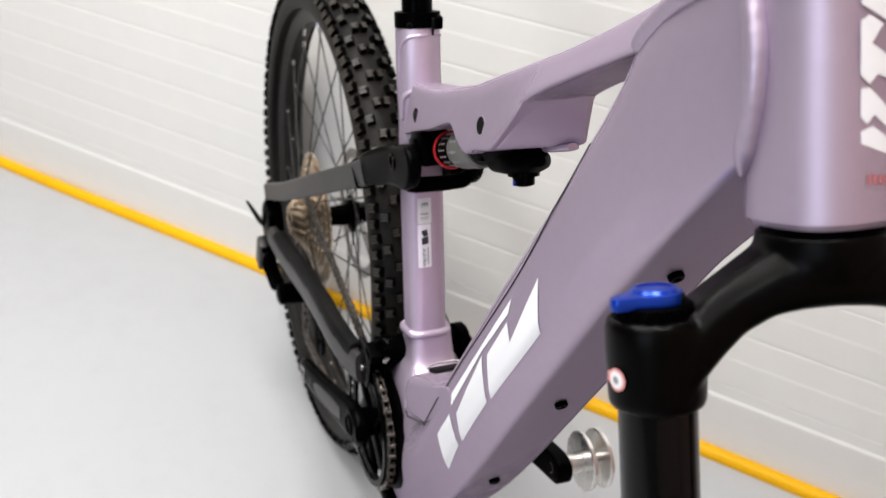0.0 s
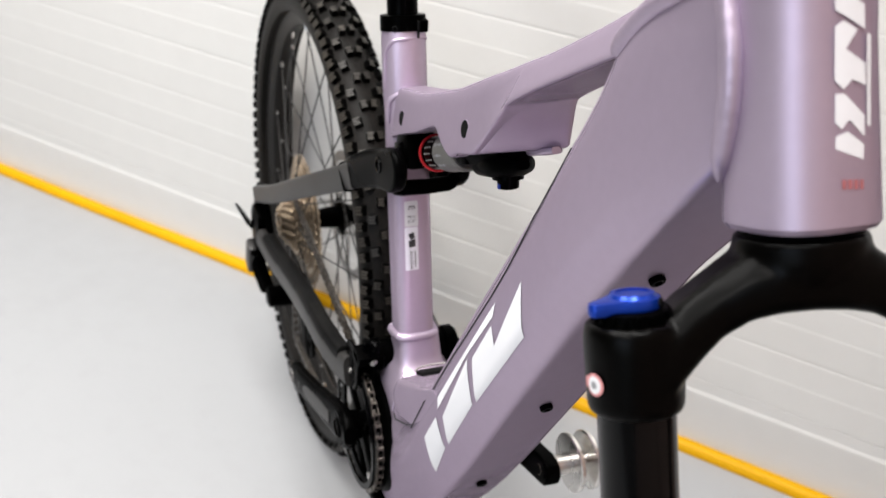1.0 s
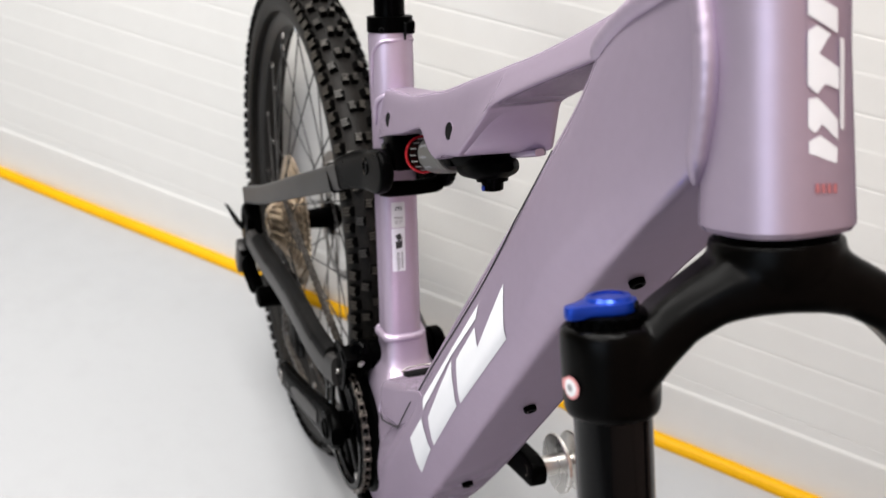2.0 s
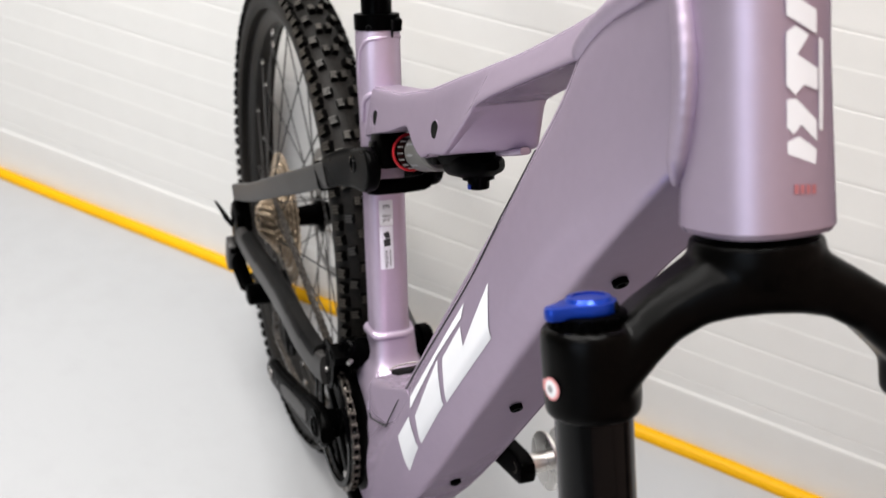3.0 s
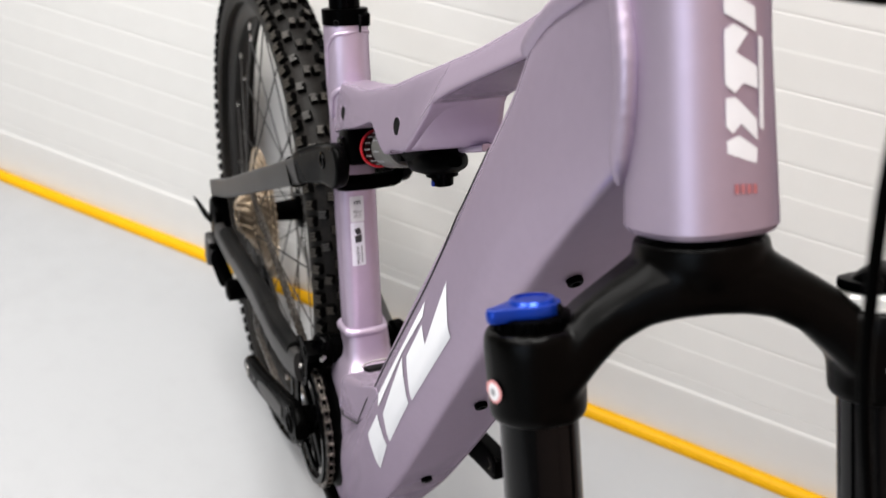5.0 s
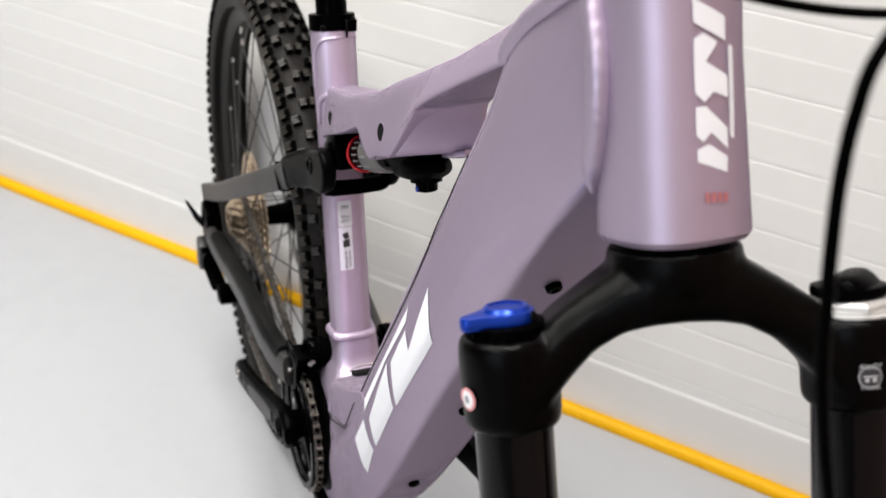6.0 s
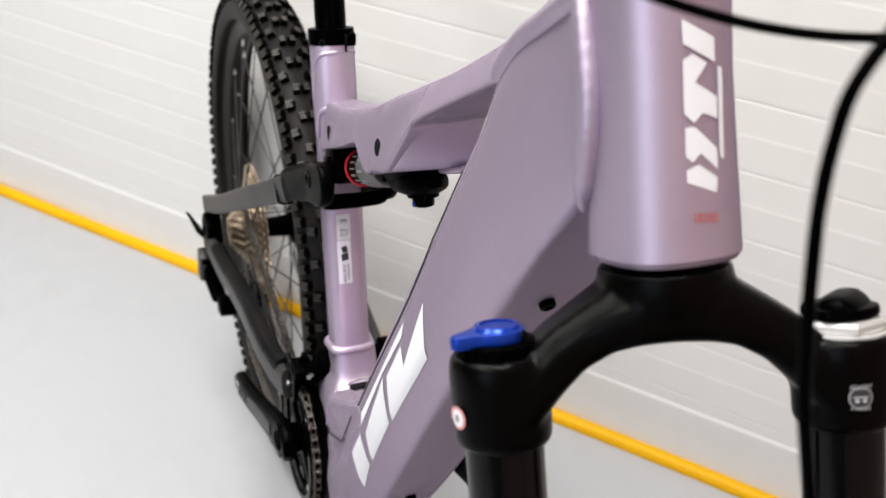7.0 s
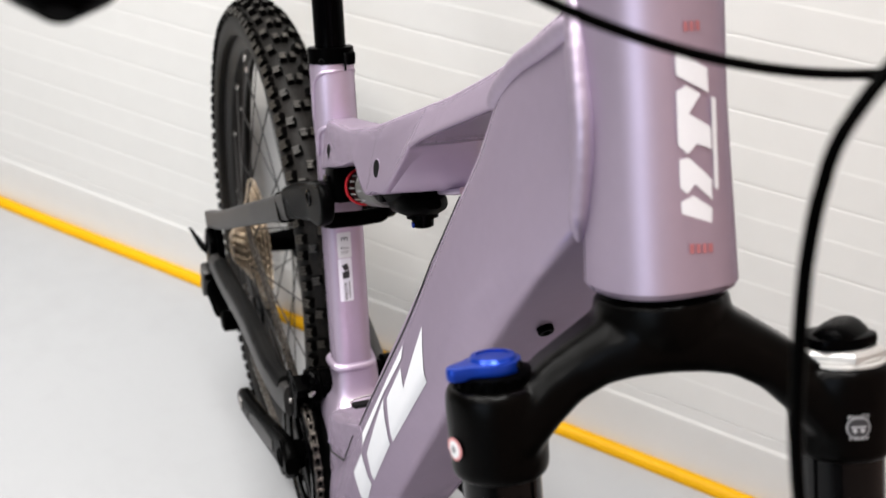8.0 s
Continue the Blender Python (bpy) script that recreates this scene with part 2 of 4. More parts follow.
def rib_panel(z0, z1):
    """One horizontal board: a flat face, a raised bead in the middle and a recessed joint at its top."""
    h = z1 - z0
    prof = [(-0.028, 0), (-0.0005, 0), (-0.0002, 0.0012), (0.0, 0.005), (0.0, h * 0.5 - 0.022), (0.0004, h * 0.5 - 0.003), (0.0004, h * 0.5), (0.0, h * 0.5 + 0.0035),
            (0.0, h - 0.003), (-0.0005, h - 0.001), (-0.0005, h), (-0.028, h)]
    bm = bmesh.new()
    a = [bm.verts.new((X0, y, z)) for y, z in prof]
    b = [bm.verts.new((X1, y, z)) for y, z in prof]
    n = len(prof)
    for i in range(n):
        bm.faces.new((a[i], a[(i + 1) % n], b[(i + 1) % n], b[i]))
    bm.faces.new(a)
    bm.faces.new(b)
    return bm


# the base board, with the raised lip along its top, then the boards above it
base = [(-0.028, 0.012), (0.0, 0.012), (0.0, 0.060), (0.0018, 0.106), (0.0019, 0.109), (0.0016, 0.112), (0.0, 0.1165), (0.0, 0.1358), (-0.028, 0.1358)]
bm = loft([[V((x, y, z)) for y, z in base] for x in (X0, X1)])
part("base_board", bm, WALLP, wall_north, angle=2).matrix_basis = ROOM
wall_north.matrix_basis = ROOM
board = part("board", rib_panel(0, 0.1), WALLP, wall_north, angle=2)
board.matrix_basis = pose(0, 0, 0.136)
for i in range(1, 28):
    again(board, pose(0, 0, 0.136 + 0.1 * i))
for o in wall_north.children:
    if o.name == "base_board":
        o.matrix_basis = Matrix()

# the yellow edging where the wall meets the floor: a slightly wavy soft strip
pts = []
for i in range(180):
    x = lerp(X0 + 0.02, X1 - 0.02, i / 179)
    pts.append((x, 0.010 + 0.006 * noise.noise(V((x * 1.9, 0, 0))), 0.0030))
edging = part("yellow_trim", sweep(pts, 0.0135, 0.0145, 14), YELLOW)
edging.matrix_basis = ROOM
tagged(edging, "yellow rubber edging strip along the wall's foot", "floor trim", kind="structure")

# ---- the bicycle ----
bike = empty("mountain_bike", label="lilac full-suspension electric mountain bike parked beside a ribbed wall", category="bicycle")
HB, UH = V((0.004, -0.528, 0.882)), V((0, 0.385, 0.923))
F0 = V((0, -0.923, 0.385))
XV = V((1, 0, 0))


def rounded(poly, r, k=5):
    """A closed outline with its corners rounded by quadratic arcs; r is one radius or one for each corner."""
    out = []
    n = len(poly)
    for i in range(n):
        p, q, s = V((*poly[i - 1], 0)), V((*poly[i], 0)), V((*poly[(i + 1) % n], 0))
        ri = r[i] if isinstance(r, list) else r
        ra = min(ri, (p - q).length * 0.45)
        rb = min(ri, (s - q).length * 0.45)
        a, c = q + (p - q).normalized() * ra, q + (s - q).normalized() * rb
        for j in range(k):
            t = j / (k - 1)
            v = a * (1 - t) ** 2 + q * 2 * t * (1 - t) + c * t * t
            out.append((v.x, v.y))
    return out


# head tube
hsec = [(0.0, 0.0325, 0.034), (0.003, 0.0345, 0.036), (0.04, 0.0335, 0.035), (0.09, 0.032, 0.034), (0.14, 0.0325, 0.0345), (0.165, 0.033, 0.035)]
part("head_tube", loft([ring(HB + UH * h, XV, F0, a, b, 2.7, 40) for h, a, b in hsec]), LILAC, bike)
part("lower_bearing_seal", lathe(HB, -UH, [(-0.002, 0.0305), (0.0, 0.0310), (0.0035, 0.0310), (0.005, 0.029)]), PLASTIC, bike)

# down tube
dsec = [((-0.095, 0.240), (-0.005, 0.290), 0.044), ((-0.150, 0.318), (-0.072, 0.358), 0.0470), ((-0.218, 0.421), (-0.150, 0.459), 0.0505),
        ((-0.316, 0.595), (-0.250, 0.634), 0.050), ((-0.395, 0.735), (-0.326, 0.768), 0.048), ((-0.432, 0.797), (-0.358, 0.828), 0.046),
        ((-0.464, 0.845), (-0.386, 0.886), 0.041), ((-0.487, 0.882), (-0.406, 0.946), 0.036), ((-0.503, 0.912), (-0.440, 0.995), 0.030), ((-0.512, 0.94), (-0.462, 1.020), 0.027)]


def refine(secs, steps=4):
    """Catmull-Rom between tube sections of (low, high, half width)."""
    flat = [V((*a, *b)) for a, b, w in secs]
    ws = [w for a, b, w in secs]
    out = []
    for i in range(len(secs) - 1):
        q = [flat[max(i - 1, 0)], flat[i], flat[i + 1], flat[min(i + 2, len(secs) - 1)]]
        w = [ws[max(i - 1, 0)], ws[i], ws[i + 1], ws[min(i + 2, len(secs) - 1)]]
        for j in range(steps):
            t = j / steps
            cr = lambda a, b, c, d: 0.5 * (2 * b + (c - a) * t + (2 * a - 5 * b + 4 * c - d) * t * t + (3 * b - a - 3 * c + d) * t ** 3)
            v = cr(*q)
            out.append(((v[0], v[1]), (v[2], v[3]), cr(*w)))
    return out + [secs[-1]]


def flank(up_z, w, h):
    """Half of the down tube's section: narrow flat underside, slanting lower flank, a crease, then a full side that rolls over into the top."""
    k = 1.145 - 0.17 * min(1, max(0, (up_z - 0.92) / 0.07))
    flat = 0.60 + 0.22 * min(1, max(0, (up_z - 0.82) / 0.08))
    low_end = [(flat, 0), (0.91, 0.32 / k), (1.02, 0.56), (0.985, 0.74), (0.89, 0.92), (0.71, 1.03), (0.42, 1.085)]
    head_end = [(flat * 1.15, 0), (1.02, 0.27 / k), (0.995, 0.52), (0.965, 0.72), (0.89, 0.90), (0.66, 1.06), (0.30, 1.12)]
    mix = min(1, max(0, (up_z - 0.47) / 0.30))
    return [(w * lerp(a, c, mix), h * k * lerp(b, d, mix)) for (a, b), (c, d) in zip(low_end, head_end)]


def faceted(lo, up, w):
    a, b = V((0, *lo)), V((0, *up))
    half = flank(up[1], w, (b - a).length)
    v = (b - a).normalized()
    near = min(1, max(0, (up[1] - 0.60) / 0.25))
    rs = [lerp(0.005, 0.008, near), lerp(0.007, 0.010, near), 0.022, 0.022, 0.022, 0.022, 0.022]
    o = rounded([(-x, y) for x, y in half[:1]] + half + [(-x, y) for x, y in half[:0:-1]], rs[:1] + rs + rs[:0:-1], 6)
    return [a + XV * x + v * y for x, y in o]


DT = refine(dsec)


def side_x(y, z):
    """How far the down tube's side stands out at a place (y, z) on it."""
    was = None
    for lo, up, w in DT:
        u = V((up[0] - lo[0], up[1] - lo[1]))
        h = u.length
        u /= h
        r = V((y - lo[0], z - lo[1]))
        now = (r.x * -u.y + r.y * u.x, r.dot(u), w, h, up[1])
        if was and was[0] * now[0] <= 0 and was[0] != now[0]:
            t = was[0] / (was[0] - now[0])
            _, al, w_, h_, z_ = (lerp(p, q, t) for p, q in zip(was, now))
            half = flank(z_, w_, h_)
            for (x0, y0), (x1, y1) in zip(half, half[1:]):
                if y0 <= al <= y1:
                    return lerp(x0, x1, (al - y0) / (y1 - y0))
            return half[-1][0]
        was = now
    return 0.048


down_tube = part("down_tube", loft([faceted(a, b, w) for a, b, w in DT]), LILAC, bike, angle=30)

# top tube, with the deep lug that holds the shock
tsec = [(0.055, 0.724, 0.664, 0.021), (0.0, 0.742, 0.694, 0.025), (-0.05, 0.760, 0.720, 0.0275), (-0.095, 0.781, 0.746, 0.029), (-0.110, 0.788, 0.747, 0.030),
        (-0.128, 0.7965, 0.7425, 0.032), (-0.150, 0.809, 0.7420, 0.0335), (-0.166, 0.818, 0.7525, 0.034), (-0.188, 0.831, 0.7625, 0.0338), (-0.200, 0.838, 0.7700, 0.0332), (-0.218, 0.849, 0.7925, 0.032),
        (-0.240, 0.8625, 0.8225, 0.0305), (-0.246, 0.866, 0.831, 0.030), (-0.28, 0.886, 0.855, 0.029), (-0.345, 0.928, 0.896, 0.028), (-0.40, 0.967, 0.930, 0.0275), (-0.455, 1.008, 0.965, 0.026)]


def ridged(y, lo, up, w):
    """The top tube's section: widest along its lower edge, the sides leaning in towards the top."""
    h = up - lo
    f, g = (min(1.0, max(0.0, t)) for t in ((-0.04 - y) / 0.12, (-0.17 - y) / 0.09))
    k = 0.80 - 0.06 * f * f * (3 - 2 * f) - 0.22 * g * g * (3 - 2 * g)
    half = [(w * 1.01, 0), (w * 1.02, h * 0.10), (lerp(w * 1.02, w * k, 0.80), h * 0.80), (w * k * 0.86, h)]
    return [V((x, y, lo + z)) for x, z in rounded([(-x, z) for x, z in half[:1]] + half + [(-x, z) for x, z in half[:0:-1]], min(0.006, h * 0.2), 6)]


top_tube = part("top_tube", loft([ridged(y, b, a, w) for (y, b), (_, a), w in refine([((y, b), (y, a), w) for y, a, b, w in tsec], 3)]), LILAC, bike, angle=45)
# the lug's front: a block whose nearer lower corner is cut away along a slant
low = [(-0.0296, -0.200, 0.7685), (0.030, -0.246, 0.790), (0.031, -0.145, 0.744), (-0.0270, -0.142, 0.745)]
high = [(-0.0272, -0.2475, 0.8345), (0.0297, -0.2475, 0.8345), (0.0300, -0.145, 0.775), (-0.0250, -0.140, 0.775)]
sides = []
for t in (0.0, 0.02, 0.06, 0.2, 0.4, 0.6, 0.8, 1.0):
    c = [V(p).lerp(V(q), t) for p, q in zip(low, high)]
    inset = 0.003 * max(0.0, 1 - t / 0.06) ** 2
    flat_o = rounded([(q.x * (1 - inset * 30), q.y + inset) for q in c], [0.006, 0.008, 0.003, 0.003], 6)
    n_u, n_v = c[1] - c[0], c[3] - c[0]
    det = n_u.x * n_v.y - n_u.y * n_v.x
    sides.append([])
    for x, y in flat_o:
        dx, dy = x - c[0].x, y - c[0].y
        f, g = (dx * n_v.y - dy * n_v.x) / det, (n_u.x * dy - n_u.y * dx) / det
        sides[-1].append(V((x, y, c[0].z + f * n_u.z + g * n_v.z)))
part("shock_gusset", loft(sides), LILAC, bike, angle=50)
part("cable_port", loft([ring((0.018, y, z), XV, (0, 0.42, 0.9), a, 0.0030, 3, 20) for y, z, a in ((-0.206, 0.7690, 0.004), (-0.211, 0.7715, 0.0100), (-0.234, 0.7830, 0.0100), (-0.242, 0.7875, 0.004))]), LILAC, bike)

# seat tube and its foot
ST0, ST1 = V((-0.0025, -0.016, 0.440)), V((-0.0025, 0.078, 0.790))
SU = (ST1 - ST0).normalized()
SF = V((0, -SU.z, SU.y))
L = (ST1 - ST0).length
ssec = [(0, 0.0215, 0.021, 4), (0.03, 0.0205, 0.0205, 4), (0.2, 0.0205, 0.0205, 4), (L * 0.72, 0.0205, 0.0205, 3.4), (L * 0.76, 0.0215, 0.0215, 2.8), (L * 0.80, 0.0225, 0.0225, 2.4), (L * 0.95, 0.0225, 0.0225, 2.3), (L - 0.012, 0.0215, 0.0215, 2.2)]
part("seat_tube", loft([ring(ST0 + SU * h, XV, SF, a, b, p, 44) for h, a, b, p in ssec]), LILAC, bike)
foot = [(0.466, -0.011, 0.0225, 0.0225), (0.456, -0.0135, 0.0235, 0.0235), (0.446, -0.0155, 0.0245, 0.0250), (0.437, -0.0175, 0.0255, 0.0275), (0.430, -0.0215, 0.0275, 0.0330), (0.424, -0.030, 0.0325, 0.042), (0.408, -0.045, 0.0375, 0.056), (0.385, -0.060, 0.0400, 0.072), (0.34, -0.060, 0.0400, 0.072), (0.29, -0.055, 0.040, 0.066)]
part("seat_tube_foot", loft([ring((0, y, z), XV, (0, 1, 0), a, b, 4.2, 44) for z, y, a, b in foot]), LILAC, bike)


def bead(name, pts, r, closed=False):
    """A ripply weld bead along pts."""
    q = smooth_path(pts, 10)
    rs = [r * (0.985 + 0.022 * math.sin(i * 1.9) + 0.03 * noise.noise(V((i * 0.37, r * 90, 0)))) * math.sqrt(min(1.0, 0.06 + 7 * min(i, len(q) - 1 - i) / len(q))) for i in range(len(q))]
    return part(name, sweep(q, lambda t: rs[min(int(t * (len(q) - 1) + 0.5), len(q) - 1)], None, 16, up=(0, 0, 1) if abs(q[0].z - q[-1].z) < 0.05 else (1, 0, 0)), WELD, bike, "thick painted weld bead")


def hoop(c, u, v, a, b, p, lo=0.0, hi=1.0, n=24):
    r = ring(c, u, v, a, b, p, 48)
    return [r[int(lerp(lo, hi, i / n) * 47.99) % 48] for i in range(n + 1)]


def on_seat_tube(x, h, lift=0.0, a=0.0215, p=4.0):
    """The seat tube's front surface, x to the left and h up along it."""
    return ST0 + XV * x + SU * h + SF * (a * max(0.0, 1 - abs(x / a) ** p) ** (1 / p) + lift)


bead("weld", hoop(ST0 + SU * 0.02, XV, SF, 0.0210, 0.0210, 4.0), 0.0050)
bead("weld", [on_seat_tube(x, h, -0.0016, 0.0222, 2.6) for x, h in ((-0.0214, 0.255), (-0.0210, 0.270), (-0.0196, 0.280), (-0.0110, 0.2865), (0.0040, 0.2895), (0.0150, 0.2890), (0.0212, 0.284))], 0.0032)
bead("weld", [on_seat_tube(x, h, -0.0014, 0.0230, 2.3) for x, h in ((-0.0226, 0.290), (-0.0222, 0.322), (-0.0202, 0.334), (-0.0147, 0.340), (-0.0037, 0.3415), (0.0157, 0.342), (0.0222, 0.338))], 0.0021)
for sx in (-1, 1):
    bead("weld", [(sx * 0.022, -0.453, 1.018), (sx * 0.0262, -0.463, 1.000), (sx * 0.0290, -0.475, 0.983), (sx * 0.0306, -0.489, 0.960), (sx * 0.0308, -0.4965, 0.936), (sx * 0.0298, -0.4985, 0.914), (sx * 0.0275, -0.4975, 0.895)], 0.0066)
    bead("weld", [(sx * 0.0230, -0.381, 0.918), (sx * 0.0266, -0.384, 0.926), (sx * 0.0270, -0.394, 0.940), (sx * 0.0266, -0.410, 0.957), (sx * 0.0256, -0.429, 0.972), (sx * 0.0244, -0.447, 0.987), (sx * 0.0225, -0.460, 1.000)], 0.0072)

# seat clamp, seat post and saddle
CL = ST0 + SU * (L - 0.014)
clamp = part("seat_clamp", lathe(CL, SU, [(0, 0.0225), (0.0005, 0.0235), (0.0155, 0.0235), (0.016, 0.0225)], 40), SATIN, bike)
part("clamp_ear", box(CL + SU * 0.008 + V((0.0150, -0.0165, 0.0022)), (0.010, 0.013, 0.0128), 0.002), SATIN, clamp)
part("clamp_slit", box(CL + SU * 0.008 + V((0.0085, -0.0235, 0)), (0.0016, 0.006, 0.0168), 0), HOLE, clamp)
part("clamp_bolt", lathe(CL + SU * 0.008 + V((-0.014, -0.0175, 0)), V((-0.35, -0.94, 0)), [(0, 0.0032), (0.003, 0.0032), (0.003, 0.0016), (0.001, 0.0014)], 14), HOLE, clamp)
part("seat_post", lathe(CL, SU, [(0.012, 0.0158), (0.10, 0.0158), (0.103, 0.0175), (0.122, 0.0175), (0.125, 0.0135), (0.20, 0.0135)], 32), GLOSS, bike)
sad = CL + SU * 0.215
sp = []
for i in range(13):
    t = i / 12
    w = lerp(0.019, 0.073, max(0, (t - 0.25) / 0.75) ** 1.3) * (1 - max(0, t - 0.88) * 3.0)
    sp.append(ring(sad + V((0, -0.15 + 0.27 * t, 0.012 + 0.012 * (t - 0.5) ** 2 * 4)), XV, (0, 0, 1), w, 0.019, 2.6, 24))
part("saddle", loft(sp), PLASTIC, bike)

# bolt holes of the top tube, bolts under the down tube
def bolt(at, axis, r, mat, name, parent, deep=0.004, socket=True):
    prof = [(-0.004, r), (deep - 0.001, r), (deep, r * 0.85), (deep, r * 0.5), (deep - 0.003, r * 0.45)]
    return part(name, lathe(at, axis, prof, 20), mat, parent)


for at, lean in ((V((-0.0237, 0.004, 0.711)), V((-1, 0, 0.13))), (V((-0.0321, -0.175, 0.780)), V((-1, 0, 0.165)))):
    h = part("bolt_hole", lathe(at, lean, [(-0.004, 0.0080), (0.0002, 0.0080), (0.0004, 0.0075), (-0.0034, 0.0073)], 28), LILAC, top_tube)
    part("recess", lathe(at, lean, [(-0.003, 0.0074), (0.00015, 0.0074)], 24), HOLE, h)
DN = V((0, -0.875, -0.485))
for y, z in ((-0.218, 0.421), (-0.316, 0.595), (-0.4255, 0.7865)):
    at = V((0, y, z))
    bolt(at, DN, 0.0055, SATIN, "bolt", down_tube, 0.0042)

# battery cover seam and the slot above the motor
for sx in (-1, 1):
    seam = [V((sx * max(side_x(q.y, q.z) + 0.0004, 0.0499 if q.z < 0.50 else 0.0), q.y, q.z)) for q in smooth_path([(0, -0.1475, 0.443), (0, -0.204, 0.550), (0, -0.256, 0.637), (0, -0.299, 0.712), (0, -0.329, 0.776), (0, -0.346, 0.818), (0, -0.356, 0.848)], 8)]
    part("cover_seam", sweep(seam, 0.0006, 0.0006, 6), SEAM, down_tube, "dark seam of the battery cover")
cover_o = rounded([(-0.146, 0.4445), (-0.094, 0.4120), (-0.080, 0.4170), (-0.075, 0.438), (-0.083, 0.456), (-0.107, 0.471), (-0.152, 0.499), (-0.200, 0.530), (-0.218, 0.520)], 0.010, 5)
levels = []
for x, k in ((-0.0494, 0.30), (-0.0490, 0.22), (-0.0472, 0.12), (-0.0435, 0.04), (-0.037, 0.0), (0.037, 0.0), (0.0472, 0.12), (0.0494, 0.30)):
    row = []
    for y, z in cover_o:
        away = min(1.0, max(0.0, ((y + 0.146) * 0.872 + (z - 0.4445) * 0.49) / 0.03))  # distance behind the seam
        row.append(V((x, lerp(y, -0.125, k * away), lerp(z, 0.450, k * away))))
    levels.append(row)
cover = part("motor_cover", loft(levels), LILAC, bike, angle=60)
part("motor_shoulder", loft([ring((0, y, z), XV, (0, 0.5, 0.87), a, b, 3.4, 32) for y, z, a, b in ((-0.150, 0.400, 0.0430, 0.040), (-0.115, 0.378, 0.0445, 0.044), (-0.085, 0.360, 0.0440, 0.047), (-0.062, 0.350, 0.041, 0.044))]), LILAC, bike)
part("cover_seam", sweep([V((-0.0496, -0.1475, 0.4430)), V((-0.0494, -0.120, 0.4262)), V((-0.0488, -0.098, 0.4125)), V((-0.0470, -0.088, 0.4110))], 0.0009, 0.0009, 6), SEAM, cover, "dark seam of the motor cover")
part("cover_edge", sweep(smooth_path([(-0.0300, -0.0600, 0.4420), (-0.0345, -0.0690, 0.4405), (-0.0410, -0.0770, 0.4320), (-0.0455, -0.0810, 0.4230), (-0.0475, -0.0850, 0.4130)], 6), 0.0013, None, 10), LILAC, cover)
slot = part("cover_slot", box((-0.008, -0.0960, 0.4650), (0.034, 0.024, 0.007), 0.003, pose(0, 0, 0, -30, 0, 0)), HOLE, cover, "dark slot behind the battery cover")
part("slot_lip", sweep(smooth_path([(-0.027, -0.088, 0.4640), (-0.020, -0.085, 0.4655), (-0.004, -0.0840, 0.4660), (0.014, -0.085, 0.4650)], 6), 0.0010, None, 10), ALU, slot, "thin bright metal lip")

# ---- motor, cranks, chainring ----
BB = V((0, 0.003, 0.324))
part("motor", lathe(BB + V((-0.049, -0.025, 0.005)), XV, [(0, 0.060), (0.004, 0.068), (0.094, 0.068), (0.098, 0.060)], 40), SATIN, bike)
part("motor_guard", loft([ring((0, y, z), XV, (0, 0, 1), w, h, 3) for y, z, w, h in ((-0.115, 0.262, 0.046, 0.012), (-0.06, 0.240, 0.050, 0.016), (0.0, 0.236, 0.050, 0.018), (0.05, 0.250, 0.045, 0.02), (0.08, 0.275, 0.04, 0.02))]), PLASTIC, bike)
RX, RR, TEETH = -0.055, 0.0775, 38
part("crank_spindle", lathe(BB - XV * 0.078, XV, [(0, 0.012), (0.156, 0.012)], 24), SATIN, bike)


def toothed(R, teeth, bore, x0, x1, tooth=0.0035):
    """A toothed disc round the x axis with a hole."""
    bm = bmesh.new()
    n = teeth * 4
    rows = []
    for x in (x0, x1):
        o, inn = [], []
        for i in range(n):
            a = 2 * math.pi * i / n
            r = R + (tooth if i % 4 in (1, 2) else -tooth)
            o.append(bm.verts.new((x, r * math.cos(a), r * math.sin(a))))
            inn.append(bm.verts.new((x, bore * math.cos(a), bore * math.sin(a))))
        rows.append((o, inn))
    (o0, i0), (o1, i1) = rows
    for i in range(n):
        j = (i + 1) % n
        for q in ((o0[i], o0[j], i0[j], i0[i]), (o1[i], i1[i], i1[j], o1[j]), (o0[i], o1[i], o1[j], o0[j]), (i0[i], i0[j], i1[j], i1[i])):
            bm.faces.new(q)
    return bm


ringm = part("chainring", toothed(RR, TEETH, RR - 0.013, RX - 0.002, RX + 0.002), SATIN, bike, "black narrow-wide chainring", angle=25)
ringm.location = BB
for i in range(4):
    a = radians(35 + 90 * i)
    d = V((0, math.cos(a), math.sin(a)))
    w = d.cross(XV)
    q = [V((RX, 0, 0)) + d * t for t in (0.012, 0.035, RR - 0.010)]
    part("spider_arm", loft([ring(c, XV, w, 0.003, hw, 4, 16) for c, hw in zip(q, (0.013, 0.008, 0.010))]), SATIN, ringm)
    part("spider_bolt", lathe(V((RX - 0.003, 0, 0)) + d * (RR - 0.015), -XV, [(0, 0.005), (0.002, 0.005), (0.002, 0.0025), (0.001, 0.002)], 14), STEEL, ringm)
part("ring_guard", tor((RX - 0.0065, 0, 0), XV, RR - 0.009, [(-0.0012, 0), (0.0012, 0), (0.0012, 0.007), (-0.0012, 0.007)], 48), GLOSS, ringm)


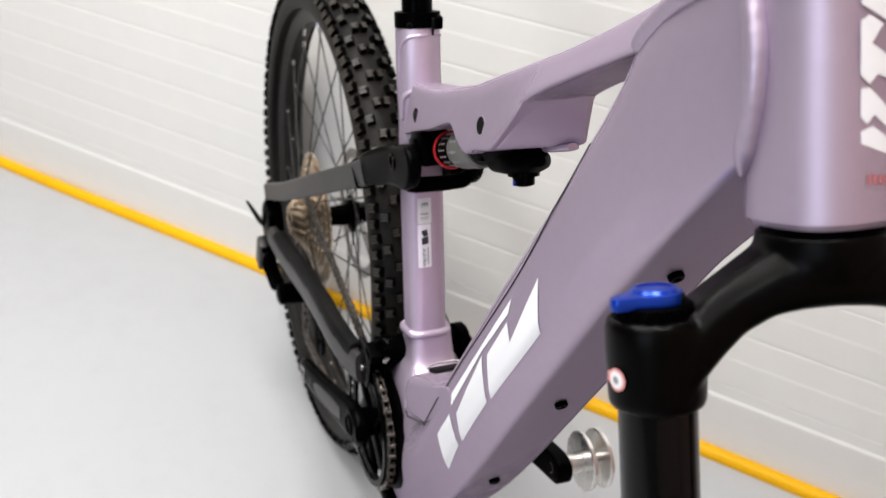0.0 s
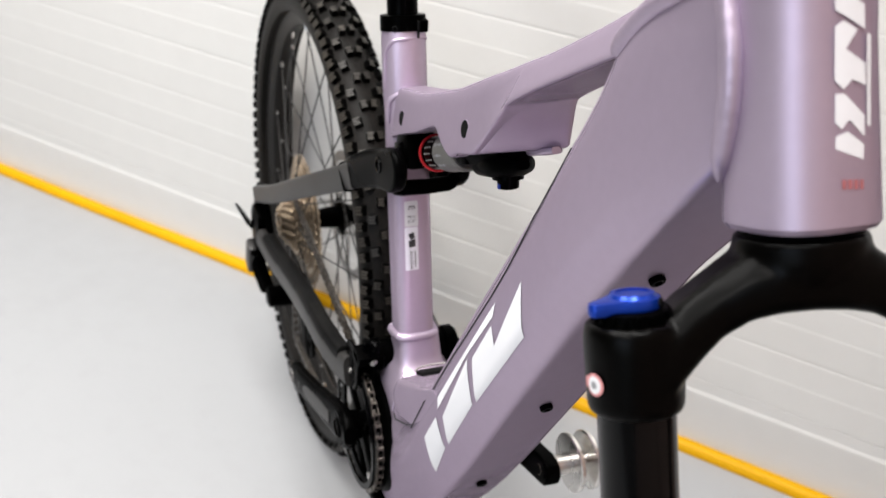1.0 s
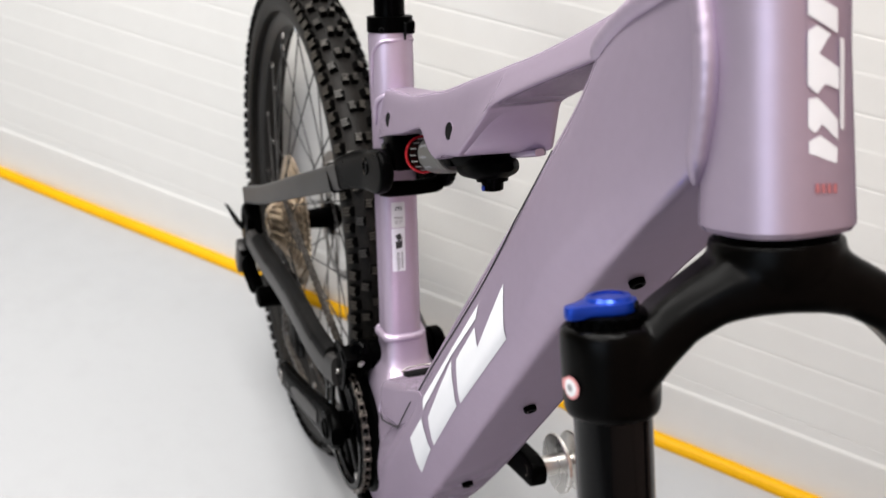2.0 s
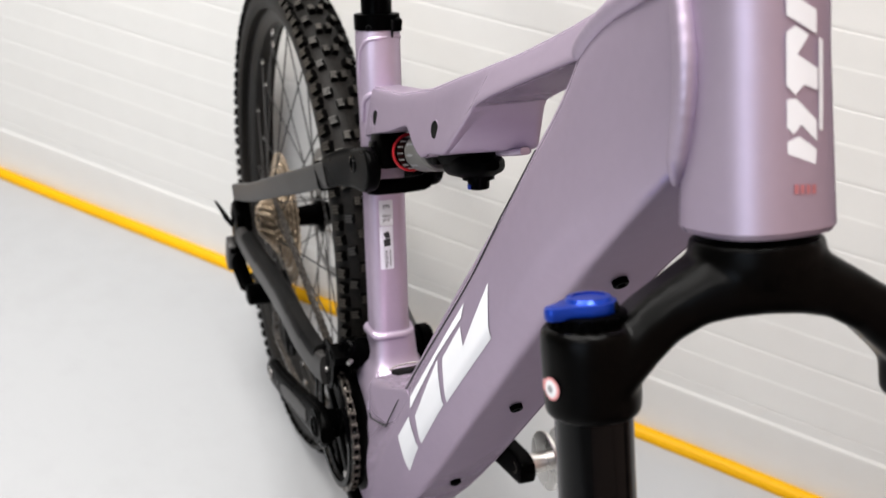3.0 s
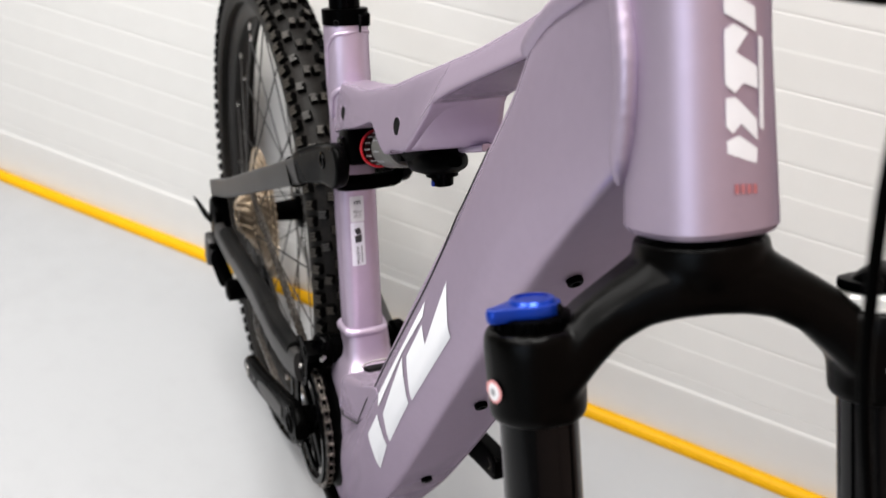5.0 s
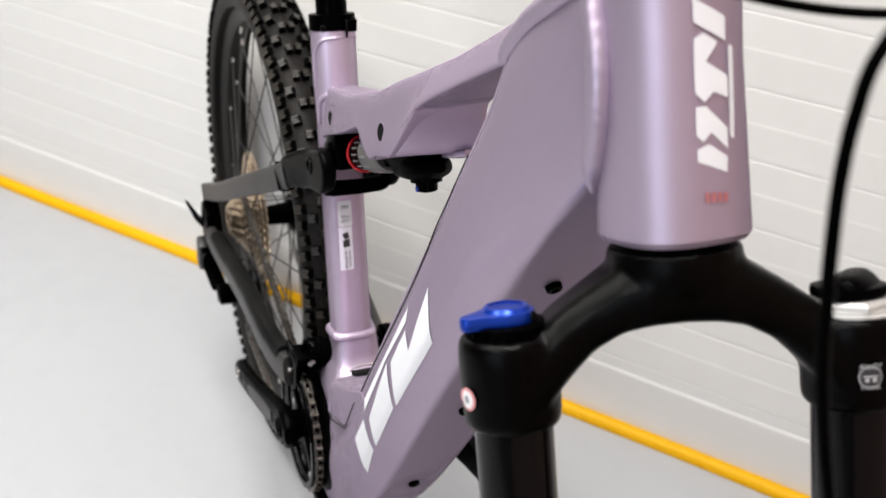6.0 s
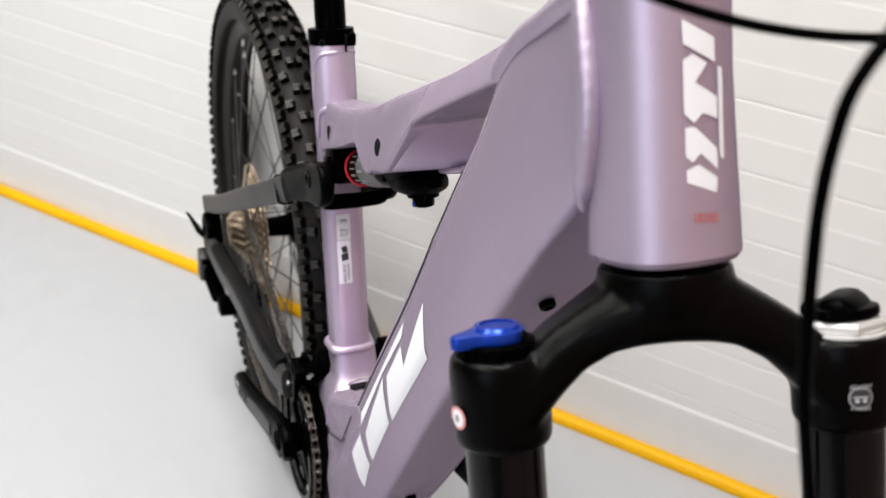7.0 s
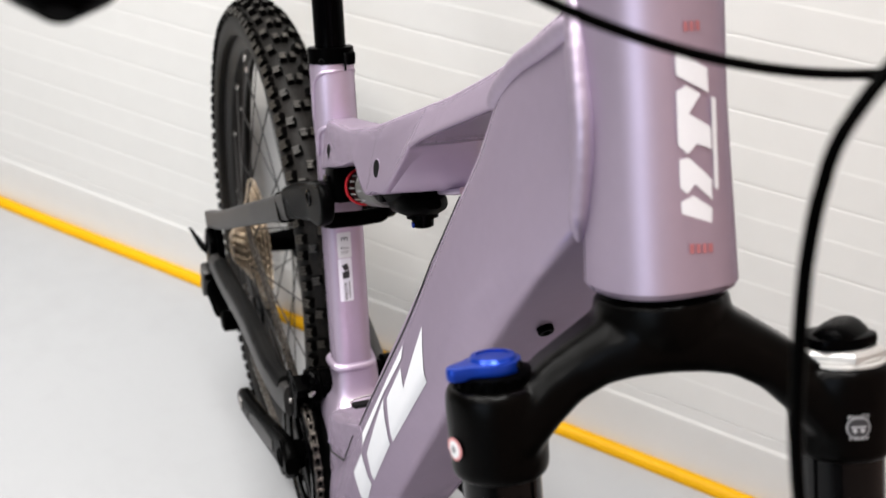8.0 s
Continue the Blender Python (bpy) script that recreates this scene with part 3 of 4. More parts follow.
def crank(side, ang, out=0.0, square=3.2):
    """A forged crank arm from the spindle to the pedal eye; out sets it further from the frame."""
    d = V((0, math.cos(ang), math.sin(ang)))
    w = d.cross(XV).normalized()
    x0, x1 = side * (0.074 + out), side * (0.092 + out)
    st = [(-0.0265, 0.010, 0.0), (-0.022, 0.017, 0.0), (-0.012, 0.0235, 0.0), (0.0, 0.0255, 0.0), (0.03, 0.0225, 0.15), (0.08, 0.0190, 0.5), (0.13, 0.0175, 0.85), (0.165, 0.0170, 1.0), (0.1755, 0.0155, 1.0), (0.182, 0.011, 1.0), (0.1835, 0.006, 1.0)]
    arm = part("crank_arm", loft([ring(BB + V((lerp(x0, x1, t), 0, 0)) + d * s, XV, w, 0.0088, h, square, 28) for s, h, t in st]), FORGED, bike)
    part("crank_boss", lathe(BB + XV * side * 0.05, XV * side, [(0, 0.016), (0.02, 0.019), (0.033 + out, 0.0205)], 28), SATIN, arm)
    part("crank_bolt", lathe(BB + XV * side * (0.080 + out), XV * side, [(0, 0.0125), (0.0045, 0.0125), (0.005, 0.0105), (0.002, 0.0085), (0.002, 0.004)], 24), SATIN, arm)
    eye = BB + d * 0.165 + XV * side * (0.0985 + out)
    part("pedal_eye", lathe(eye, XV * side, [(0, 0.0095), (0.0028, 0.0095), (0.003, 0.0070), (-0.002, 0.0068)], 24), STEEL, arm)
    part("axle_end", lathe(eye - XV * side * 0.0148, -XV * side, [(-0.004, 0.0068), (0.0004, 0.0068), (0.0006, 0.0060), (0.0001, 0.0056)], 24), BRONZE, arm)
    panel = [BB + V((side * (out + lerp(0.0815, 0.1005, s / 0.165)), 0, 0)) + d * s for s in (0.03, 0.06, 0.10, 0.135)]
    part("arm_inlay", loft([ring(c, XV, w, 0.0015, h, 4, 16) for c, h in zip(panel, (0.008, 0.0105, 0.0095, 0.006))]), STAY, arm)
    return arm, eye


crank_r, _ = crank(-1, radians(-14))
crank_l, eye = crank(1, radians(168), 0.014, 7.0)
pedal = part("roller_pedal", lathe(eye - XV * 0.004, XV, [(0, 0.0075), (0.008, 0.0075), (0.0085, 0.011), (0.030, 0.011), (0.031, 0.0085), (0.05, 0.0085)], 28), ALU, bike, "bare aluminium spool in place of a pedal")
for h in (0.021, 0.041):
    part("flange", lathe(eye + XV * h, XV, [(0, 0.0315), (0.001, 0.0330), (0.0045, 0.0330), (0.0055, 0.0315), (0.0055, 0.026), (0.0045, 0.025), (0.0045, 0.01)], 48), ALU, pedal)

# main pivot, chain guide
pivot = part("main_pivot", lathe((-0.050, -0.004, 0.428), XV, [(0, 0.015), (0.002, 0.0185), (0.011, 0.0190), (0.013, 0.0165), (0.086, 0.0165), (0.088, 0.0215), (0.098, 0.0215), (0.101, 0.019)], 36), SATIN, bike)
part("pivot_cap", lathe((-0.049, -0.010, 0.440), V((-0.75, -0.5, 0.4)), [(0, 0.0105), (0.004, 0.0105), (0.0055, 0.0088), (0.005, 0.0060), (0.003, 0.0050), (0.003, 0.001)], 28), GLOSS, pivot)
guide = part("chain_guide", plate(smooth_closed([(-0.012, 0.433), (0.010, 0.438), (0.030, 0.428), (0.030, 0.405), (0.018, 0.386), (0.000, 0.380), (-0.012, 0.395)]), -0.0665, -0.0640, 0.0008), FORGED, bike, "black slotted chain guide")
part("guide_inner", plate(smooth_closed([(-0.020, 0.440), (0.010, 0.440), (0.024, 0.425), (0.022, 0.400), (0.000, 0.392), (-0.020, 0.405)]), -0.0500, -0.0455, 0.0015), PLASTIC, guide)
part("guide_bridge", box((-0.0575, -0.006, 0.431), (0.018, 0.024, 0.014), 0.003, pose(0, 0, 0, 12, 0, 0)), PLASTIC, guide)
for y, z, s in ((0.012, 0.412, 0.010), (0.004, 0.392, 0.007)):
    part("guide_slot", plate(smooth_closed([(y - s * 0.4, z + s), (y + s * 0.5, z + s * 0.8), (y + s * 0.4, z - s), (y - s * 0.5, z - s * 0.8)]), -0.0670, -0.0664, 0), HOLE, guide)
part("guide_bolt", lathe((-0.0668, 0.010, 0.400), -XV, [(0, 0.0036), (0.002, 0.0034), (0.002, 0.0020), (0.0005, 0.0018)], 16), STEEL, guide)
part("guide_bolt", lathe((-0.051, -0.024, 0.432), V((-0.7, -0.7, 0.1)), [(-0.004, 0.0026), (0.003, 0.0025), (0.003, 0.0014)], 16), STEEL, guide)

# ---- rear wheel ----
AX, RW = V((0.007, 0.437, 0.355)), 0.359
hw = 0.031
tprof = []
for i in range(21):
    a = radians(-118 + 236 * i / 20)
    tprof.append((hw * math.sin(a) * 1.0, 0.0305 * math.cos(a)))
tyre_prof = tprof + [(0.0125, -0.016), (-0.0125, -0.016)]
RC = RW - 0.0355


def wheel(at, RC, name, spokes=32):
    """Tyre with rim, spokes, nipples and hub, round the x axis at its own origin."""
    tyre = part(name, tor((0, 0, 0), XV, RC, tyre_prof, 96), RUBBER, bike, "worn black knobbly tyre on a deep black rim")
    tyre.location = at
    part("rim", tor((0, 0, 0), XV, RC - 0.016, [(-0.0175, 0.004), (-0.0165, 0.005), (0.0165, 0.005), (0.0175, 0.004), (0.0165, -0.008), (0.009, -0.019), (0.0, -0.021), (-0.009, -0.019), (-0.0165, -0.008)], 96), RIM, tyre)
    hub = part("hub", lathe((-0.060, 0, 0), XV, [(0, 0.009), (0.008, 0.012), (0.012, 0.029), (0.016, 0.029), (0.020, 0.017), (0.055, 0.0145), (0.085, 0.017), (0.090, 0.029), (0.094, 0.029), (0.098, 0.020), (0.125, 0.010)], 32), SATIN, tyre)
    ri = RC - 0.036
    one = None
    for i in range(spokes):
        side = -1 if i % 2 else 1
        a = 2 * math.pi * i / spokes
        lead = radians(62) * (1 if (i // 2) % 2 else -1)
        hx = -0.046 if side < 0 else 0.032
        p0 = V((hx, 0.026 * math.cos(a + lead), 0.026 * math.sin(a + lead)))
        p1 = V((side * 0.004, ri * math.cos(a), ri * math.sin(a)))
        part("spoke", sweep([p0, (p0 + p1) / 2, p1], 0.0011, None, 6), STAY, tyre)
        part("nipple", lathe(p1 + (p0 - p1).normalized() * -0.002, p0 - p1, [(0, 0.0024), (0.010, 0.0022), (0.012, 0.0014)], 8), ALU, tyre)
    return tyre


rear = wheel(AX, RC, "rear_wheel")
part("brake_rotor", tor((0.042, 0, 0), XV, 0.085, [(-0.0009, 0), (0.0009, 0), (0.0009, 0.015), (-0.0009, 0.015)], 64), STEEL, rear)
for i in range(6):
    a = 2 * math.pi * i / 6
    part("rotor_arm", sweep([(0.042, 0.024 * math.cos(a), 0.024 * math.sin(a)), (0.042, 0.088 * math.cos(a + 0.35), 0.088 * math.sin(a + 0.35))], 0.001, 0.004, 8), STEEL, rear)


def knob_mesh(w, l, h):
    """A tread block with two cut grooves in its top: w across, l along, h high."""
    bm = bmesh.new()
    t = 0.90

    def block(x0, x1, y0, y1, z0, z1, taper):
        lo = [(x0, y0, z0), (x1, y0, z0), (x1, y1, z0), (x0, y1, z0)]
        hi = [(x * taper, y * taper, z1) for x, y, _ in lo]
        v = [bm.verts.new(q) for q in lo + hi]
        for q in ((0, 1, 5, 4), (1, 2, 6, 5), (2, 3, 7, 6), (3, 0, 4, 7), (4, 5, 6, 7)):
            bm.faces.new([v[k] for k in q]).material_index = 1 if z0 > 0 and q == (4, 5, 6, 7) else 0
    block(-w / 2, w / 2, -l / 2, l / 2, -0.004, h * 0.68, t)
    for k in (-1, 0, 1):
        c = k * l * 0.31
        block(-w * 0.42, w * (0.42 if k else 0.30), (c - l * 0.105), (c + l * 0.105), h * 0.68, h, 0.97)
    return bm


def lay_tread(wheel_ob, RC, pitches, near):
    """Rows of tread blocks, a close pair and a wide pair by turns, with two shoulder blocks a pitch; those where near() is true are objects, the others one joined part."""
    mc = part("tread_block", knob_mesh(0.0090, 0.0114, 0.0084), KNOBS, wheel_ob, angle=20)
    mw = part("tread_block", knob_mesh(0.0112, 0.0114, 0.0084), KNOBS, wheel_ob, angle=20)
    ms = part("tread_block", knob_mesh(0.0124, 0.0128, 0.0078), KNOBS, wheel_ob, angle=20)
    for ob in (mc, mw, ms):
        ob.data.materials.append(WORN)  # the rubbed top faces of the blocks, paler than sides coloured dark for shade
    used = {mc: False, mw: False, ms: False}
    rest = bmesh.new()
    for k in range(pitches):
        for phi, off, src in ((-9.5, 0.0, mc), (9.5, 0.0, mc), (-29, 0.5, mw), (29, 0.5, mw), (-54, 0.18, ms), (54, 0.18, ms), (-57, 0.68, ms), (57, 0.68, ms)):
            th = 2 * math.pi * (k + off + 0.03 * (k % 2)) / pitches
            ph = radians(phi)
            m = Matrix.Rotation(th, 4, "X") @ Matrix.Translation((0, 0, RC)) @ Matrix.Rotation(ph, 4, "Y") @ Matrix.Translation((0, 0, 0.0305)) @ Matrix.Rotation(radians(5 if phi * (k % 2 - 0.5) > 0 else -5), 4, "Z")
            c = m.translation
            if near(c):
                if used[src]:
                    again(src, m, wheel_ob)
                else:
                    src.matrix_basis, used[src] = m, True
            else:
                n0 = len(rest.verts)
                rest.from_mesh(src.data)
                rest.verts.ensure_lookup_table()
                for v in rest.verts[n0:]:
                    v.co = m @ v.co
    for src in used:
        if not used[src]:
            bpy.data.objects.remove(src)
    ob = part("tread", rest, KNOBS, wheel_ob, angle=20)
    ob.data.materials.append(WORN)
    tagged(ob, kind="stuff")


lay_tread(rear, RC, 56, lambda c: c.y < -0.045 and c.z > -0.26)
# ---- cassette, chain, derailleur ----
cassette = part("cassette", lathe(AX + V((-0.062, 0, 0)), XV, [(0, 0.017), (0.045, 0.020)], 24), SATIN, bike, "dirty golden-brown cassette")
for i, t in enumerate((10, 12, 14, 16, 18, 21, 24, 28, 32, 36, 42, 48)):
    r = t * 0.0127 / (2 * math.pi)
    sp_ = part("sprocket", toothed(r, t, r * 0.62, -0.0009, 0.0009, 0.0024), GOLD, cassette, angle=25)
    sp_.location = AX + V((-0.063 + 0.0036 * i, 0, 0))

GEAR = 7
gx = -0.063 + 0.0036 * GEAR
gr = 28 * 0.0127 / (2 * math.pi)
P1, P2 = AX + V((-0.005, -0.005, -0.095)), AX + V((-0.005, -0.045, -0.175))
P1.x, P2.x = gx, gx


def belt(c0, r0, c1, r1, same):
    """The tangent between two circles in (y, z), both passed with their centres on the same side, or not."""
    d = V((c1.y - c0.y, c1.z - c0.z))
    L_ = d.length
    a = math.atan2(d.y, d.x)
    b = math.acos(max(-1, min(1, (r0 - r1 if same else r0 + r1) / L_)))
    return a, b


def arc(c, r, a0, a1, n=24):
    return [V((c.x, c.y + r * math.cos(lerp(a0, a1, i / n)), c.z + r * math.sin(lerp(a0, a1, i / n)))) for i in range(n + 1)]


RC0 = V((RX, BB.y, BB.z))
SP0 = V((gx, AX.y, AX.z))
a1, b1 = belt(SP0, gr, RC0, RR, True)
top_out, top_in = a1 - b1, a1 - b1  # the upper run leaves the sprocket and meets the ring at this angle
chain_pts = arc(SP0, gr, radians(-60), top_out + 2 * math.pi if top_out < radians(-60) else top_out, 30)
a_in = top_in % (2 * math.pi)
a2, b2 = belt(RC0, RR, P2, 0.020, True)
a_out = (a2 - b2) % (2 * math.pi)
while a_out < a_in:
    a_out += 2 * math.pi
chain_pts += arc(RC0, RR, a_in, a_out, 50)
chain_pts += arc(P2, 0.020, a_out, a_out + radians(130), 12)
chain_pts += [V((gx, P1.y - 0.012, P1.z - 0.010)), V((gx, P1.y + 0.014, P1.z + 0.012))]
chain_pts = [V(p) for p in chain_pts]


def link_mesh(wide):
    bm = bmesh.new()
    off = 0.0033 if wide else 0.0023
    for s in (-1, 1):
        o = [(-0.0098, -0.0014), (-0.0098, 0.0014), (-0.0078, 0.0035), (-0.0040, 0.0025), (0.0040, 0.0025), (0.0078, 0.0035), (0.0098, 0.0014), (0.0098, -0.0014), (0.0078, -0.0035), (0.0040, -0.0025), (-0.0040, -0.0025), (-0.0078, -0.0035)]
        a = [bm.verts.new((s * off - 0.0005, y, z)) for y, z in o]
        b = [bm.verts.new((s * off + 0.0005, y, z)) for y, z in o]
        bm.faces.new(a)
        bm.faces.new(b)
        for i in range(len(o)):
            j = (i + 1) % len(o)
            bm.faces.new((a[i], a[j], b[j], b[i]))
    lathe((-0.0042 if wide else -0.002, 0.0064, 0), XV, [(0, 0.0026), (0.0084 if wide else 0.004, 0.0026)], 8, bm)
    return bm


def along(pts, step):
    out, left = [], 0.0
    for a, b in zip(pts, pts[1:]):
        d = (b - a).length
        while left <= d and d > 0:
            out.append((a.lerp(b, left / d), (b - a).normalized()))
            left += step
        left -= d
    return out


spots = along(chain_pts, 0.0127)
chain = part("chain", sweep([p for p, _ in spots], 0.0012, 0.0012, 6), CHAIN, bike, "oily brown bicycle chain")
wide, narrow = None, None
for i, (p, d) in enumerate(spots):
    m = Matrix.Translation(p) @ V((0, 1, 0)).rotation_difference(d).to_matrix().to_4x4()
    if i == 0:
        wide = part("link", link_mesh(True), CHAIN, chain)
        wide.matrix_basis = m
    elif i == 1:
        narrow = part("link", link_mesh(False), CHAIN, chain)
        narrow.matrix_basis = m
    else:
        again(narrow if i % 2 else wide, m, chain)

mech = part("derailleur", loft([ring(c, u, w_, a, b, 3, 20) for c, u, w_, a, b in (
    ((-0.094, 0.455, 0.332), (1, 0, 0), (0, 0, 1), 0.008, 0.012), ((-0.100, 0.478, 0.312), (1, 0, 0), (0, 1, 0), 0.010, 0.014), ((-0.101, 0.470, 0.285), (1, 0, 0), (0, 1, 0), 0.012, 0.016), ((-0.094, 0.440, 0.262), (1, 0, 0), (0, 1, 0), 0.012, 0.015))]), SATIN, bike, "black rear derailleur")
part("knuckle", lathe((-0.100, 0.415, 0.262), XV, [(0, 0.010), (0.003, 0.016), (0.045, 0.017), (0.048, 0.012)], 28), SATIN, mech)
part("link_arm", box((-0.110, 0.478, 0.300), (0.014, 0.026, 0.052), 0.005, pose(0, 0, 0, 15, 0, 0)), STAY, mech)
part("fin", plate([(0.515, 0.352), (0.512, 0.358), (0.470, 0.345), (0.474, 0.318), (0.490, 0.315)], -0.1, -0.0965, 0.001, Matrix(((1, 0, -0.7, 0.7 * 0.333), (0, 1, 0, 0), (0, 0, 1, 0), (0, 0, 0, 1)))), SATIN, mech).location = (-0.008, 0.012, 0.010)
part("adjuster", lathe((-0.106, 0.455, 0.318), (-0.6, -0.4, 0.2), [(0, 0.005), (0.008, 0.005), (0.010, 0.003)], 16), SATIN, mech)
part("limit_screw", lathe((-0.1125, 0.492, 0.283), (-1, -0.2, 0), [(0, 0.003), (0.002, 0.003)], 12), YELLOW, mech)
mech.location = (0.014, -0.024, -0.006)
cage = plate(smooth_closed([(P1.y + 0.014, P1.z + 0.008), (P1.y, P1.z + 0.016), (P1.y - 0.016, P1.z), (P2.y - 0.016, P2.z - 0.002), (P2.y - 0.004, P2.z - 0.018), (P2.y + 0.015, P2.z - 0.006)]), gx - 0.009, gx - 0.0065, 0.0008)
part("cage_plate", cage, SATIN, mech)
for p in (P1, P2):
    pl = part("pulley", toothed(0.0205, 12, 0.006, -0.002, 0.002, 0.002), PLASTIC, mech)
    pl.location = p
part("hanger", plate(smooth_closed([(0.420, 0.375), (0.450, 0.385), (0.470, 0.360), (0.462, 0.325), (0.440, 0.318), (0.422, 0.34)]), -0.092, -0.080, 0.002), SATIN, bike)

# ---- rear suspension ----
for sx in (-1, 1):
    st = smooth_path([(sx * 0.0460, 0.082, 0.6120), (sx * 0.0545, 0.14, 0.577), (sx * 0.066, 0.25, 0.512), (sx * 0.077, 0.36, 0.447), (sx * 0.083, 0.448, 0.402)], 5)
    stay = part("seat_stay", sweep(st, 0.0085, lambda t: lerp(0.0155, 0.0125, t), 28, 6), STAY, bike)
    part("stay_end", box((sx * 0.082, 0.455, 0.378), (0.013, 0.020, 0.030), 0.003, pose(0, 0, 0, 30, 0, 0)), SATIN, stay)
    seam = ring((sx * 0.0486, 0.1000, 0.6010), XV, V((0, 0.75, 0.66)), 0.0088, 0.0170, 6, 36)
    part("stay_seam", sweep(seam + seam[:1], 0.0013, None, 8), FORGED, stay)
    drop = part("dropout", plate(smooth_closed([(0.405, 0.345), (0.425, 0.385), (0.455, 0.395), (0.468, 0.370), (0.455, 0.340), (0.43, 0.33)]), sx * 0.070, sx * 0.080, 0.002), SATIN, bike)
    part("pivot_bolt", lathe((sx * 0.080, 0.450, 0.378), XV * sx, [(0, 0.008), (0.006, 0.008), (0.007, 0.005), (0.003, 0.004)], 20), ALU, drop)
    b0, b1, b2, b3, b4 = (0.0625, 0.0685, 0.0735, 0.0750, 0.0750) if sx < 0 else (0.0480, 0.0500, 0.0545, 0.0600, 0.0680)  # bowed out round the chain
    cs = smooth_path([(sx * b0, 0.014, 0.402), (sx * b1, 0.050, 0.394), (sx * b2, 0.10, 0.392), (sx * b3, 0.16, 0.388), (sx * b4, 0.25, 0.371), (sx * 0.079, 0.345, 0.355), (sx * 0.083, 0.415, 0.352)], 5)
    low = [q + V((sx * 0.0030, 0, -0.0065)) for q in cs]
    cstay = part("chain_stay", sweep(low, 0.0090, lambda t: lerp(0.0185, 0.0150, t), 24, 3), STAY, bike)
    part("stay_bushing", lathe((sx * 0.048, 0.012, 0.404), XV * sx, [(0, 0.017), (0.016, 0.017), (0.018, 0.014), (0.016, 0.009)], 28), SATIN, cstay)
    if sx < 0:
        for k in range(5):
            i0 = 3 + k * 5
            seg = cs[i0:i0 + 6]
            if len(seg) < 2:
                break
            t0 = i0 / len(cs)
            part("guard_rib", sweep(seg, lambda t: 0.0112 - 0.0004 * t, lambda t: lerp(0.0185, 0.0150, t0) - 0.0005 * t, 20, 3), GUARD, cstay)

link = None
for sx in (-1, 1):
    ol = smooth_closed([(0.104, 0.617), (0.097, 0.589), (0.074, 0.600), (0.040, 0.616), (0.012, 0.629), (-0.018, 0.640), (-0.034, 0.655), (-0.037, 0.674), (-0.023, 0.688), (-0.004, 0.684), (0.030, 0.667), (0.060, 0.651)], 5)
    arm = plate(ol, sx * 0.028, sx * (0.0425 if sx < 0 else 0.0390), 0.005, None, 4)
    for v in arm.verts:
        if abs(v.co.x) > 0.033:  # the arm swells outwards to meet the stay
            v.co.x += sx * 0.0120 * min(1, max(0, (v.co.y - 0.022) / 0.060)) ** 1.3
    side = part("rocker_link" if link is None else "link_side", arm, FORGED, bike if link is None else link, "black forged suspension rocker wrapped round the seat tube" if link is None else "")
    link = link or side
    pv = part("pivot_cap", lathe((sx * (0.0420 if sx < 0 else 0.0385), 0.014, 0.6565), XV * sx, [(0, 0.0092), (0.0020, 0.0088), (0.0022, 0.0065), (0.001, 0.0060), (0.001, 0.003), (-0.001, 0.0025)], 28), GLOSS, link)
part("front_bridge", loft([ring((x, y, z), (0, 0.866, -0.5), (0, 0.5, 0.866), d, h, 3.5, 24) for x, y, z, d, h in ((-0.0370, -0.006, 0.6490, 0.009, 0.0110), (-0.0330, -0.012, 0.6440, 0.0095, 0.0092), (-0.026, -0.0145, 0.6425, 0.0095, 0.0082), (0, -0.0155, 0.6420, 0.0095, 0.0080), (0.024, -0.0145, 0.6425, 0.0095, 0.0082), (0.0310, -0.011, 0.6440, 0.0095, 0.0090), (0.0350, -0.003, 0.6490, 0.009, 0.0105))]), SATIN, link)
part("shock_yoke", box((-0.012, -0.012, 0.682), (0.032, 0.036, 0.036), 0.006, pose(0, 0, 0, -24, 0, 0)), SATIN, link)
part("yoke_ear", box((-0.0275, -0.010, 0.6800), (0.008, 0.022, 0.024), 0.004, pose(0, 0, 0, -24, 0, 0)), GLOSS, link)
part("yoke_bolt", lathe((-0.0315, -0.010, 0.680), -XV, [(-0.004, 0.006), (0.001, 0.006), (0.0015, 0.004), (0.0, 0.003)], 20), SATIN, link)

# ---- shock ----
S0, S1 = V((-0.002, -0.022, 0.6825)), V((-0.002, -0.205, 0.775))
SD = (S1 - S0).normalized()
shock = part("shock", lathe(S0, SD, [(0, 0.013), (0.010, 0.0155), (0.024, 0.0155), (0.026, 0.0125), (0.045, 0.0125)], 36), SATIN, bike, "air shock with a grey can and black piggyback")
part("red_ring", tor(S0 + SD * 0.0235, SD, 0.0174, [(0.0014 * math.cos(k * math.pi / 4), 0.0014 * math.sin(k * math.pi / 4)) for k in range(8)], 48), RED, shock, "thin red travel ring")
for ring_i in range(3):
    for k in range(16):
        a = 2 * math.pi * k / 16
        u_, v_, d_ = frame_of(SD)
        part("scale_mark", box(S0 + SD * (0.0330 + 0.0062 * ring_i) + (u_ * math.cos(a) + v_ * math.sin(a)) * 0.0158, (0.0012, 0.0016, 0.0012), 0), NUT, shock)
part("can_collar", lathe(S0 + SD * 0.026, SD, [(0, 0.0150), (0.003, 0.0158), (0.030, 0.0158), (0.0315, 0.0170), (0.034, 0.0170)], 40), SATIN, shock)
can = part("air_can", lathe(S0 + SD * 0.058, SD, [(0, 0.0160), (0.0006, 0.0172), (0.0022, 0.0182), (0.005, 0.0188), (0.009, 0.0190), (0.048, 0.0190), (0.051, 0.017)], 40), GREYCAN, shock, "grey shock can with faint print")
CU = V((-0.85, 0, 0)).normalized()
CW = SD.cross(CU).normalized()
